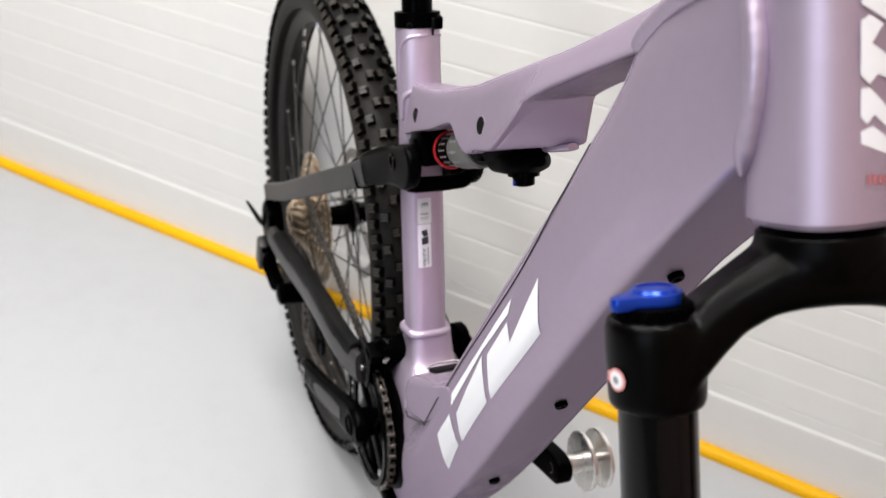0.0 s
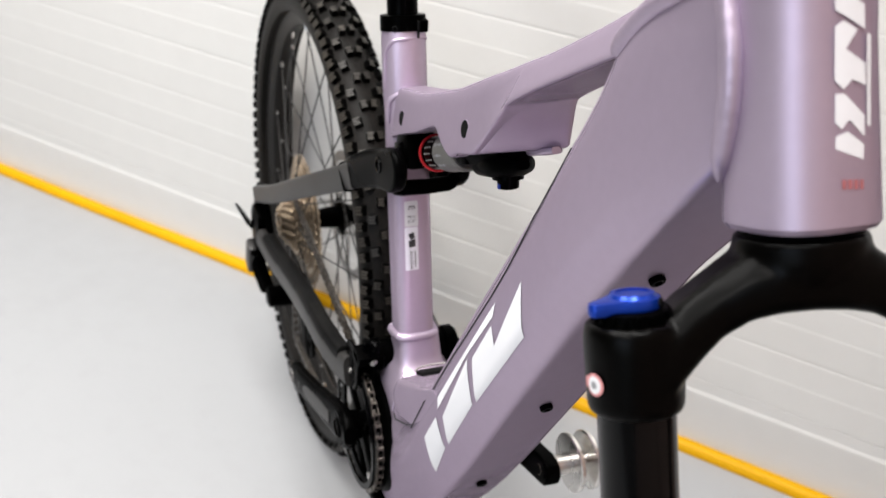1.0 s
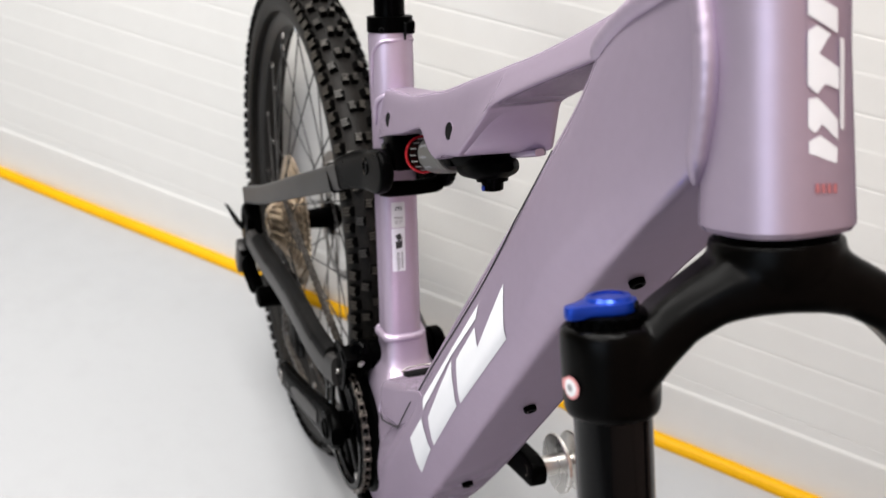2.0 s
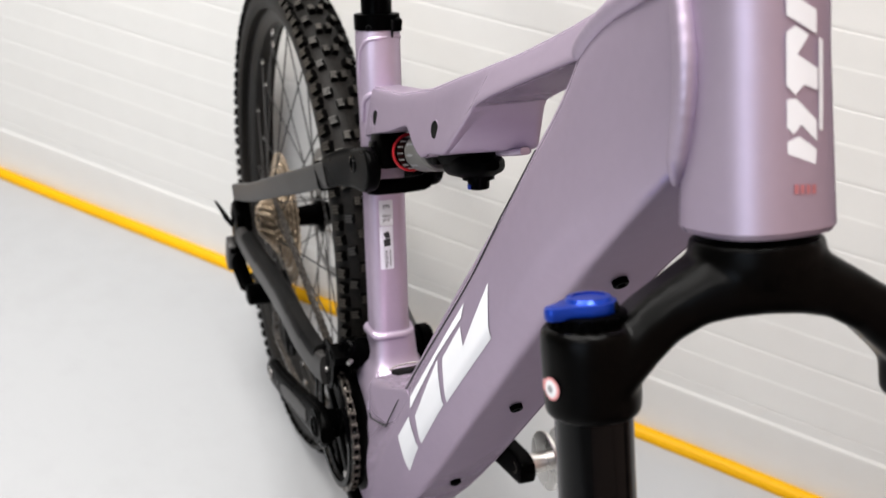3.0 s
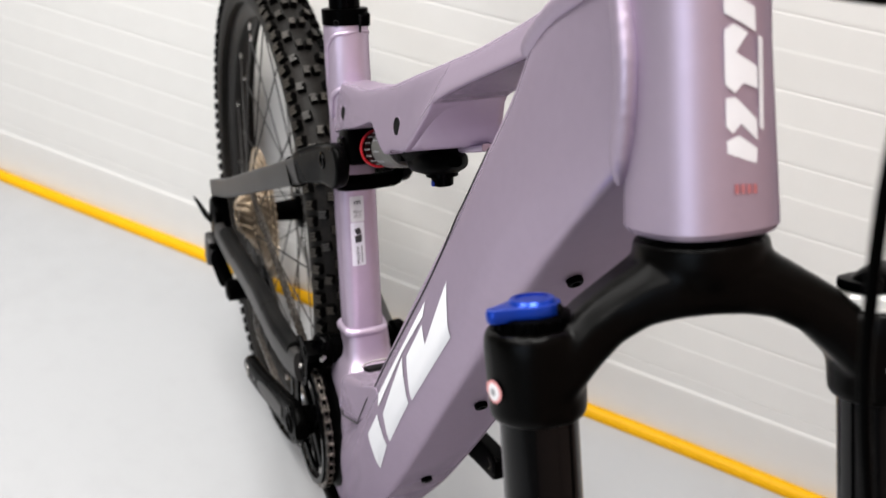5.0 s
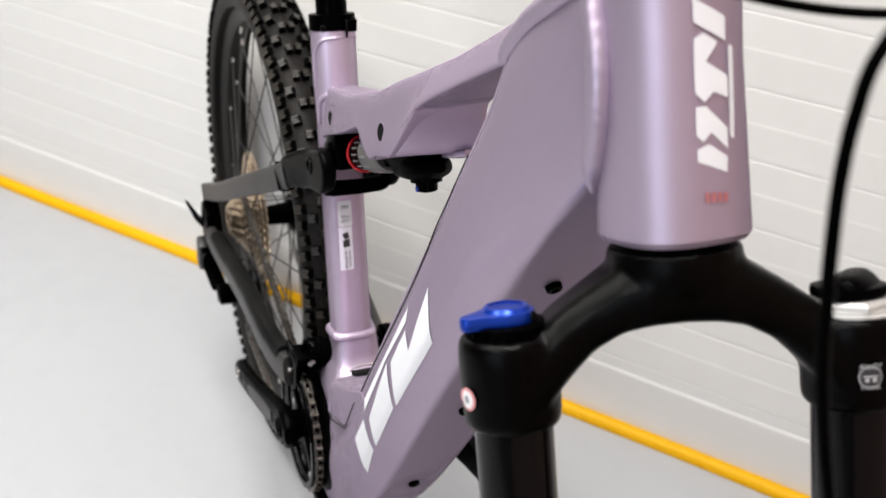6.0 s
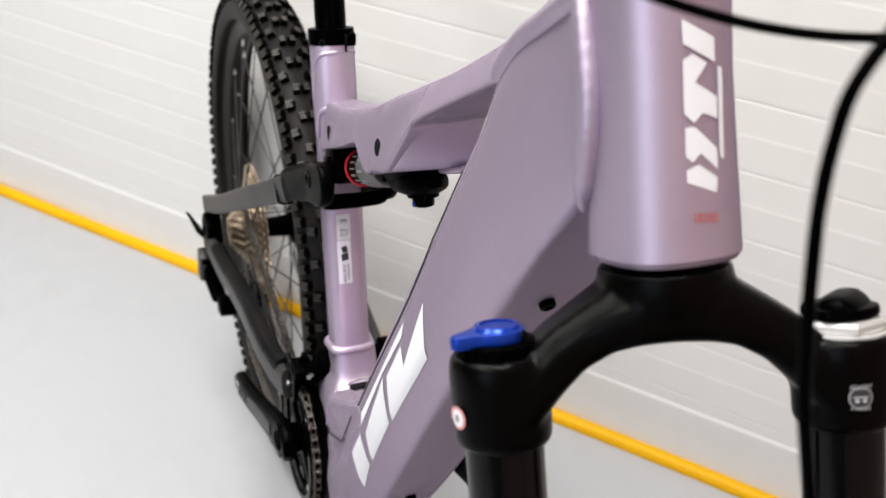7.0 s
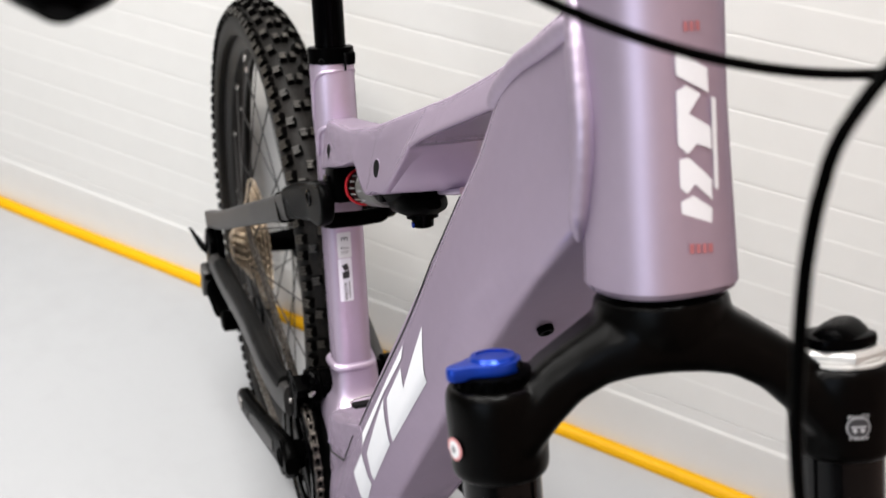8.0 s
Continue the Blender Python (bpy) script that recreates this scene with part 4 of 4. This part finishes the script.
for k in range(9):
    a = radians(-38 + 62 * (k // 3) / 2)
    n_ = CU * math.cos(a) - CW * math.sin(a)
    rot = Matrix((SD, n_.cross(SD), n_)).transposed().to_4x4()
    part("print_bar", box(S0 + SD * (0.070 + 0.0062 * (k % 3)) + n_ * 0.0190, (0.0042, 0.0014 if k % 2 else 0.0026, 0.0006), 0, rot), GREYINK, can)
part("damper_body", lathe(S0 + SD * 0.112, SD, [(0, 0.014), (0.004, 0.0175), (0.050, 0.0175), (0.068, 0.014), (0.080, 0.010)], 36), SATIN, shock)
part("lug_clamp", box((-0.004, -0.143, 0.741), (0.030, 0.014, 0.020), 0.003, pose(0, 0, 0, -25, 0, 0)), PLASTIC, shock)
part("reservoir", loft([ring(V((0.004, -0.146, 0.732)) + V((0, -1, 0.45)) * t, XV, (0, 0.42, 0.9), a, b, 2.6, 28) for t, a, b in ((0.0, 0.012, 0.007), (0.010, 0.0185, 0.0115), (0.045, 0.0205, 0.0125), (0.062, 0.0150, 0.0085), (0.070, 0.006, 0.004))]), PLASTIC, shock)
KN = V((0.003, -0.190, 0.752))
dial = part("dial", lathe(KN, V((0, -0.35, -1)), [(0, 0.0085), (0.008, 0.0085), (0.0085, 0.0135), (0.0125, 0.0135), (0.013, 0.0095), (0.020, 0.0090), (0.021, 0.007)], 24), GLOSS, shock)
part("blue_lever", box(KN + V((-0.0088, -0.007, -0.0165)), (0.003, 0.004, 0.0045), 0.001), BLUE, dial)
# ---- fork ----
PHI = radians(22)
LAT = XV * math.cos(PHI) + F0 * math.sin(PHI)
FWD = F0 * math.cos(PHI) - XV * math.sin(PHI)
FORK = Matrix((
    (LAT.x, -FWD.x, UH.x, HB.x),
    (LAT.y, -FWD.y, UH.y, HB.y),
    (LAT.z, -FWD.z, UH.z, HB.z),
    (0, 0, 0, 1)))  # x to the bike's left, y back, z up along the steering axis
LX, LY, RS = 0.0865, -0.006, 0.0205


def fpart(name, bm, mat, parent, label="", angle=32):
    bmesh.ops.transform(bm, matrix=FORK, verts=bm.verts)
    return part(name, bm, mat, parent, label, angle)


def crown_bm():
    """Arms of upright sections (x, top, bottom, half depth), the steerer's foot and two leg sockets."""
    bm = bmesh.new()
    arms = [(0.0, -0.006, -0.0398, 0.0300), (0.016, -0.006, -0.0405, 0.0290), (0.030, -0.0100, -0.0435, 0.0255), (0.044, -0.0190, -0.0515, 0.0225), (0.055, -0.0265, -0.0625, 0.0222), (0.0635, -0.0325, -0.0720, 0.0236), (0.0705, -0.0390, -0.0800, 0.0244), (LX, -0.0440, -0.0870, 0.0246)]
    arms = [(-x, a, c, d) for x, a, c, d in arms[:0:-1]] + arms
    def section(x, a, c, d):
        y, h = LY * min(1, abs(x) / LX), a - c
        o = [(-0.62 * d, a), (0.62 * d, a), (d, a - 0.36 * h), (d, c + 0.16 * h), (0.78 * d, c), (-0.78 * d, c), (-d, c + 0.16 * h), (-d, a - 0.36 * h)]
        return [V((x, y + p, q)) for p, q in rounded(o, 0.004, 4)]
    loft([section(*s) for s in arms], bm)
    lathe((0, 0, -0.032), (0, 0, 1), [(0, 0.024), (0.008, 0.0320), (0.016, 0.0342), (0.0275, 0.0340), (0.029, 0.0328)], 40, bm)
    for s in (-1, 1):
        lathe((s * LX, LY, -0.0905), (0, 0, 1), [(0, 0.0235), (0.003, 0.0252), (0.038, 0.0262), (0.0455, 0.0256), (0.0485, 0.0236)], 40, bm)
    return bm


crown = fpart("fork_crown", crown_bm(), CROWN, bike, "glossy black forged fork crown")
rm = crown.modifiers.new("blend", "REMESH")
rm.mode, rm.voxel_size, rm.use_smooth_shade = "VOXEL", 0.0016, True
sm = crown.modifiers.new("ease", "SMOOTH")
sm.factor, sm.iterations = 0.5, 22
for s in (-1, 1):
    leg = fpart("stanchion", lathe((s * LX, LY, -0.34), (0, 0, 1), [(0, RS), (0.27, RS)], 48), STANCHION, bike, "glossy black fork stanchion")
    fpart("lower_leg", lathe((s * LX, LY - 0.004, -0.575), (0, 0, 1), [(0, 0.012), (0.01, 0.018), (0.06, 0.0235), (0.20, 0.026), (0.27, 0.0275), (0.275, 0.026), (0.278, 0.022)], 36), SATIN, bike)
fpart("lower_arch", sweep(smooth_path([(-LX, LY - 0.02, -0.305), (-0.065, LY - 0.03, -0.262), (0, LY - 0.034, -0.240), (0.065, LY - 0.03, -0.262), (LX, LY - 0.02, -0.305)], 6), 0.008, 0.016, 16, 3), SATIN, bike)

# blue compression lever on the drive-side leg
bx, by = -LX, LY
cap = fpart("damper_cap", lathe((bx, by, -0.0440), (0, 0, 1), [(0, 0.0222), (0.0015, 0.0222), (0.002, 0.0205), (0.0072, 0.0200), (0.0082, 0.0180)], 40), SATIN, bike)
for k in range(20):
    a = 2 * math.pi * k / 20
    fpart("cap_rib", box((bx + 0.0202 * math.cos(a), by + 0.0202 * math.sin(a), -0.0394), (0.0022, 0.0026, 0.0046), 0.0005, Matrix.Rotation(a, 4, "Z")), SATIN, cap)
lever_o = [(-0.0236, -0.0125), (-0.0200, -0.0158), (-0.010, -0.0142), (0.002, -0.0146), (0.0108, -0.0100), (0.0147, 0.0), (0.0108, 0.0100), (0.0, 0.0142), (-0.0095, 0.0105), (-0.0165, 0.0), (-0.0230, -0.0075)]


def flat(outline, z0, z1, bevel, at, turn=0.0):
    bm = plate(outline, z0, z1, bevel)
    bmesh.ops.transform(bm, matrix=Matrix.Translation(at) @ Matrix.Rotation(turn, 4, "Z") @ Matrix(((0, 1, 0, 0), (0, 0, 1, 0), (1, 0, 0, 0), (0, 0, 0, 1))), verts=bm.verts)
    return bm


fpart("blue_lever", flat(smooth_closed(lever_o, 4), 0, 0.0074, 0.0022, (bx, by, -0.0375)), BLUE, cap, "blue anodised compression lever")
fpart("blue_lever_rim", lathe((bx, by, -0.0306), (0, 0, 1), [(0, 0.0130), (0.0024, 0.0112), (0.0026, 0.0088), (0.0018, 0.0090), (0.0018, 0.001)], 32), BLUE, cap)
fpart("lever_set_screw", lathe((bx + 0.0118, by - 0.0060, -0.0335), (0.9, -0.4, 0.15), [(0, 0.0028), (0.0022, 0.0028), (0.0022, 0.0015)], 12), HOLE, cap)

# nickel air cap nut and black knob on the other leg
nut = fpart("air_cap", lathe((LX, LY, -0.0430), (0, 0, 1), [(0, 0.0225), (0.0015, 0.0225), (0.002, 0.0205), (0.0032, 0.0205)], 40), NUT, bike, "pale nickel hexagonal air cap")
fpart("hexagon", lathe((LX, LY, -0.0400), (0, 0, 1), [(0, 0.0216), (0.0028, 0.0216), (0.0046, 0.0200)], 6), NUT, nut, angle=25)
knob_o = [(-0.0185, -0.006), (-0.0150, -0.0130), (0.0, -0.0160), (0.0140, -0.0105), (0.0158, 0.0), (0.0125, 0.0105), (0.0, 0.0155), (-0.0150, 0.0125), (-0.0190, 0.005)]
fpart("valve_knob", flat(smooth_closed(knob_o, 4), 0, 0.0062, 0.0024, (LX, LY, -0.0352), 0.25), GLOSS, nut)
fpart("knob_grip", loft([ring((LX, LY, z), V((math.cos(0.9), math.sin(0.9), 0)), V((-math.sin(0.9), math.cos(0.9), 0)), a, b, 2.6, 32) for z, a, b in ((-0.0300, 0.0165, 0.0130), (-0.0278, 0.0162, 0.0110), (-0.0258, 0.0155, 0.0085), (-0.0242, 0.0135, 0.0060), (-0.0236, 0.0100, 0.0035))]), FORGED, nut)

# stem, handlebar, grips: above the view, they carry the hoses
HM = FORK @ Matrix.Translation((0, 0, 0.175))


def hpart(name, bm, mat, parent=bike):
    bmesh.ops.transform(bm, matrix=HM, verts=bm.verts)
    return part(name, bm, mat, parent)


hpart("stem", sweep([(0, 0.02, 0.035), (0, -0.02, 0.040), (0, -0.055, 0.045)], 0.02, 0.018, 24, 3), SATIN)
hpart("headset_spacer", lathe((0, 0, -0.012), (0, 0, 1), [(0, 0.030), (0.03, 0.0255), (0.06, 0.0225)], 32), SATIN)
bar = [(-0.375, 0.01, 0.085), (-0.20, -0.03, 0.075), (-0.10, -0.052, 0.055), (0, -0.055, 0.045), (0.10, -0.052, 0.055), (0.20, -0.03, 0.075), (0.375, 0.01, 0.085)]
hpart("handlebar", sweep(smooth_path(bar, 6), 0.0125, None, 20), SATIN)
for s in (-1, 1):
    hpart("grip", sweep([(s * 0.245, -0.020, 0.0775), (s * 0.31, -0.005, 0.0815), (s * 0.378, 0.0105, 0.085)], 0.0165, None, 24), PLASTIC)

# front wheel, below the view, on which the bike stands
FC = FORK @ V((0, LY - 0.030, -0.572))
front = wheel(V((0, 0, 0)), FC.z - 0.0325, "front_wheel")
front.matrix_basis = Matrix.Translation(FC) @ Matrix.Rotation(math.atan2(LAT.y, LAT.x), 4, "Z") 
lay_tread(front, FC.z - 0.0355, 58, lambda c: False)
# hoses at the head tube
across = [V((x, -0.611, 1.0351 - 0.253 * (x + 0.05) + 1.45 * (x + 0.05) ** 2)) for x in (-0.16, -0.13, -0.10, -0.07, -0.04, -0.01, 0.02, 0.05)]
part("brake_hose", sweep(smooth_path([(-0.20, -0.575, 1.135)] + across + [(0.10, -0.605, 1.05), (0.13, -0.58, 1.10)], 8), 0.0020, None, 12), PLASTIC, bike, "thin black brake hose")
part("brake_hose", sweep(smooth_path([(0.045, -0.650, 1.145), (-0.010, -0.678, 1.105), (-0.048, -0.689, 1.074), (-0.0690, -0.6928, 1.048), (-0.0732, -0.6945, 1.030), (-0.0732, -0.6962, 1.010), (-0.0708, -0.6978, 0.990), (-0.0675, -0.6995, 0.970), (-0.060, -0.702, 0.935), (-0.042, -0.706, 0.88), (-0.012, -0.714, 0.80), (0.030, -0.735, 0.67), (0.066, -0.752, 0.53)], 8), 0.0023, None, 12), PLASTIC, bike, "thin black brake hose")
# Unidentified dark rounded shape; the arm leading it to the bar is made up.
shape_pts = smooth_path([(-0.211, -0.42, 1.196), (-0.236, -0.48, 1.156), (-0.254, -0.535, 1.107), (-0.2620, -0.590, 1.0570)], 8)
part("brake_lever", sweep(shape_pts, lambda t: lerp(0.010, 0.0248, t) * math.sqrt(max(0.04, 1 - max(0, t - 0.85) ** 2 / 0.0225)), None, 28), PLASTIC, bike, "rounded black shape of unknown use near the handlebar")

# ---- decals ----


def flat_bm(outlines):
    bm = bmesh.new()
    for o in outlines:
        f = bm.faces.new([bm.verts.new((x, y, 0)) for x, y in o])
    bmesh.ops.triangulate(bm, faces=bm.faces[:])
    return bm


def wrapped(outlines, place, mat, parent, name="decal", label="", cuts=()):
    """Flat outlines in (x, h), cut into strips across x and laid on a rounded surface by place(x, h)."""
    bm = flat_bm(outlines)
    for c in cuts:
        bmesh.ops.bisect_plane(bm, geom=bm.verts[:] + bm.edges[:] + bm.faces[:], plane_co=(c, 0, 0), plane_no=(1, 0, 0))
    for v in bm.verts:
        v.co = place(v.co.x, v.co.y)
    return part(name, bm, mat, parent, label)


def words(text, size, place, mat, parent, turn=0.0, at=(0, 0), cuts=()):
    """Lettering in the built-in font, centred at (x, h) and laid on a surface."""
    cu = bpy.data.curves.new("lettering", "FONT")
    cu.body, cu.size, cu.align_x, cu.align_y = text, size, "CENTER", "CENTER"
    tmp = bpy.data.objects.new("lettering", cu)
    me = bpy.data.meshes.new_from_object(tmp)
    bpy.data.objects.remove(tmp)
    bm = bmesh.new()
    bm.from_mesh(me)
    bpy.data.meshes.remove(me)
    m = Matrix.Translation((at[0], at[1], 0)) @ Matrix.Rotation(turn, 4, "Z")
    bmesh.ops.transform(bm, matrix=m, verts=bm.verts)
    for c in cuts:
        bmesh.ops.bisect_plane(bm, geom=bm.verts[:] + bm.edges[:] + bm.faces[:], plane_co=(c, 0, 0), plane_no=(1, 0, 0))
    for v in bm.verts:
        v.co = place(v.co.x, v.co.y)
    return part("lettering", bm, mat, parent)


# slanted white marks on the down tube's drive side
DU = V((0, -0.490, 0.872)).normalized()
DV = V((0, 0.872, 0.490)).normalized()
ORG = V((-0.0512, -0.196, 0.426))
MARKS = (
    [(0.030, 0.026), (0.081, 0.027), (0.066, 0.0007), (0.0075, -0.0035)],
    [(0.098, 0.0395), (0.284, 0.041), (0.272, 0.034), (0.198, 0.036), (0.091, 0.0305)],
    [(0.098, 0.0205), (0.1975, 0.033), (0.172, 0.0015), (0.078, 0.0)],
    [(0.2096, 0.0283), (0.266, 0.030), (0.260, 0.0155), (0.3396, 0.029), (0.312, -0.0025), (0.181, 0.0)],
)


def on_side(sx):
    """The down tube's side, a along it and c across it from the lower flank up."""
    def put_(a, c):
        q = ORG + DU * a + DV * c
        x = sum(side_x(q.y + DV.y * e, q.z + DV.z * e) for e in (-0.006, -0.003, 0.0, 0.003, 0.006)) / 5
        return V((sx * (x + 0.0005), q.y, q.z))
    return put_


for sx in (-1, 1):
    for o in MARKS:
        bmm = flat_bm([o])
        for c in (0.0005, 0.003, 0.0055, 0.008, 0.011, 0.015, 0.02, 0.026, 0.032, 0.037):
            bmesh.ops.bisect_plane(bmm, geom=bmm.verts[:] + bmm.edges[:] + bmm.faces[:], plane_co=(0, c, 0), plane_no=(0, 1, 0))
        for c in (0.05, 0.1, 0.15, 0.2, 0.25, 0.3):
            bmesh.ops.bisect_plane(bmm, geom=bmm.verts[:] + bmm.edges[:] + bmm.faces[:], plane_co=(c, 0, 0), plane_no=(1, 0, 0))
        for v in bmm.verts:
            v.co = on_side(sx)(v.co.x, v.co.y)
        part("decal", bmm, DECAL, down_tube, "white slanted decal", 80)


def on_head_tube(x, h, lift=0.0005):
    a, c = 0.0332, 0.0347
    return HB + XV * x + UH * h + F0 * (c * max(0.0, 1 - abs(x / a) ** 2.7) ** (1 / 2.7) + lift)


HEAD_MARKS = (
    [(-0.0082, 0.1146), (0.0089, 0.1055), (0.0090, 0.0944), (-0.0080, 0.1036)],
    [(-0.0082, 0.0963), (-0.0032, 0.0988), (0.0045, 0.0943), (-0.0022, 0.0858), (0.0095, 0.0787), (0.0096, 0.0685), (0.0015, 0.0718), (-0.0035, 0.0674), (-0.0084, 0.072)],
    [(-0.0082, 0.0655), (-0.0032, 0.0658), (0.0089, 0.0547), (0.0089, 0.0448), (-0.0003, 0.0533), (-0.0047, 0.0492), (-0.0083, 0.0526)],
    [(-0.0081, 0.046), (-0.0016, 0.0481), (0.0087, 0.0412), (0.0081, 0.0341), (-0.0080, 0.0403)],
    [(0.0104, 0.0926), (0.0132, 0.0916), (0.0130, 0.0492), (0.0104, 0.0505)],
)
head = bpy.data.objects["head_tube"]
strips = [-0.008 + 0.002 * k for k in range(11)]
for o in HEAD_MARKS:
    wrapped([o], on_head_tube, DECAL, head, label="white angular decal", cuts=strips)
for k in range(3):
    wrapped([[(-0.0030 + 0.0032 * k, 0.1228), (-0.0010 + 0.0032 * k, 0.1226), (-0.0010 + 0.0032 * k, 0.1270), (-0.0030 + 0.0032 * k, 0.1272)]], on_head_tube, REDINK, head, "print_bar", "faint red print")
for k in range(4):
    wrapped([[(-0.0052 + 0.0034 * k, 0.0214 - 0.0003 * k), (-0.0028 + 0.0034 * k, 0.0212 - 0.0003 * k), (-0.0028 + 0.0034 * k, 0.0256 - 0.0003 * k), (-0.0052 + 0.0034 * k, 0.0258 - 0.0003 * k)]], lambda x, h: on_head_tube(x, h, 0.0014), REDINK, head, "print_bar", "faint red print")

# stickers on the seat tube
tube = bpy.data.objects["seat_tube"]
fine = [-0.0135 + 0.0015 * k for k in range(14)]
put = lambda lift: (lambda x, h: on_seat_tube(x, h, lift, 0.0207))


def card(x0, x1, h0, h1, r=0.0016):
    return rounded([(x0, h0), (x1, h0), (x1, h1), (x0, h1)], r, 4)


st1 = wrapped([card(-0.0120, 0.0030, 0.1455, 0.1735)], put(0.0004), STICK, tube, "sticker", "white size sticker", fine)
words("E", 0.0100, put(0.0008), INK, st1, radians(-90), (-0.0045, 0.1665), fine)
words("43cm", 0.0042, put(0.0008), INK, st1, 0, (-0.0045, 0.1565), fine)
words('27.5"', 0.0044, put(0.0008), INK, st1, 0, (-0.0045, 0.1515), fine)
st2 = wrapped([card(-0.0125, 0.0022, 0.0970, 0.1448)], put(0.0004), FOIL, tube, "sticker", "silvery holographic maker's sticker", fine)
wrapped([[(-0.0088, 0.1375), (-0.0028, 0.1395), (-0.0010, 0.1330), (-0.0060, 0.1310)], [(-0.0085, 0.1300), (-0.0010, 0.1320), (-0.0010, 0.1235), (-0.0080, 0.1225)]], put(0.0008), INK, st2, "logo_mark", "", fine)
words("AUSTRIA", 0.0050, put(0.0008), INK, st2, radians(-90), (-0.0060, 0.1085), fine)
wrapped([[(-0.0022, 0.1005), (-0.0010, 0.1005), (-0.0010, 0.1190), (-0.0022, 0.1190)]], put(0.0008), GREYINK, st2, "print_line", "", fine)


# round sticker and badge on the fork crown
def on_leg(s, ang, r=0.0266):
    """A surface round one leg socket: x round it from ang, h up."""
    def put_(x, h):
        a = ang + x / r
        return FORK @ V((s * LX + r * math.sin(a), LY - r * math.cos(a), h))
    return put_


def disc(r, n=28, c=(0, 0)):
    return [(c[0] + r * math.cos(2 * math.pi * k / n), c[1] + r * math.sin(2 * math.pi * k / n)) for k in range(n)]


crown_cuts = [-0.008 + 0.001 * k for k in range(17)]
R_ANG = radians(-57)
warn = wrapped([disc(0.0060, 28, (0, -0.0715))], on_leg(-1, R_ANG, 0.0268), PINK, crown, "sticker", "round red and white sticker", crown_cuts)
wrapped([[(-0.0085, -0.0690), (-0.0050, -0.0672), (-0.0050, -0.0745), (-0.0085, -0.0735)]], on_leg(-1, R_ANG, 0.0267), PINK, warn, "sticker_tab", "", crown_cuts)
wrapped([disc(0.0046, 28, (0, -0.0715))], on_leg(-1, R_ANG, 0.0271), STICK, warn, "sticker_face", "", crown_cuts)
wrapped([disc(0.0020, 16, (0, -0.0715))], on_leg(-1, R_ANG, 0.0274), GREYINK, warn, "sticker_mark", "", crown_cuts)
L_ANG = radians(-2)
badge = wrapped([disc(0.0058, 24, (0, -0.0700))], on_leg(1, L_ANG, 0.0266), GREYINK, crown, "badge", "small round steerer badge in grey print", crown_cuts)
wrapped([disc(0.0050, 24, (0, -0.0700))], on_leg(1, L_ANG, 0.0269), INK, badge, "badge_field", "", crown_cuts)
words("ALLOY", 0.0035, on_leg(1, L_ANG, 0.0272), BADGE, badge, 0, (0, -0.0645), crown_cuts)
words("STEERER", 0.0025, on_leg(1, L_ANG, 0.0272), BADGE, badge, 0, (0, -0.0752), crown_cuts)
wrapped([[(-0.0036, -0.0691), (0.0036, -0.0691), (0.0036, -0.0699), (-0.0036, -0.0699)], disc(0.0011, 10, (-0.0018, -0.0713)), disc(0.0011, 10, (0.0018, -0.0713))], on_leg(1, L_ANG, 0.0272), BADGE, badge, "badge_print", "", crown_cuts)
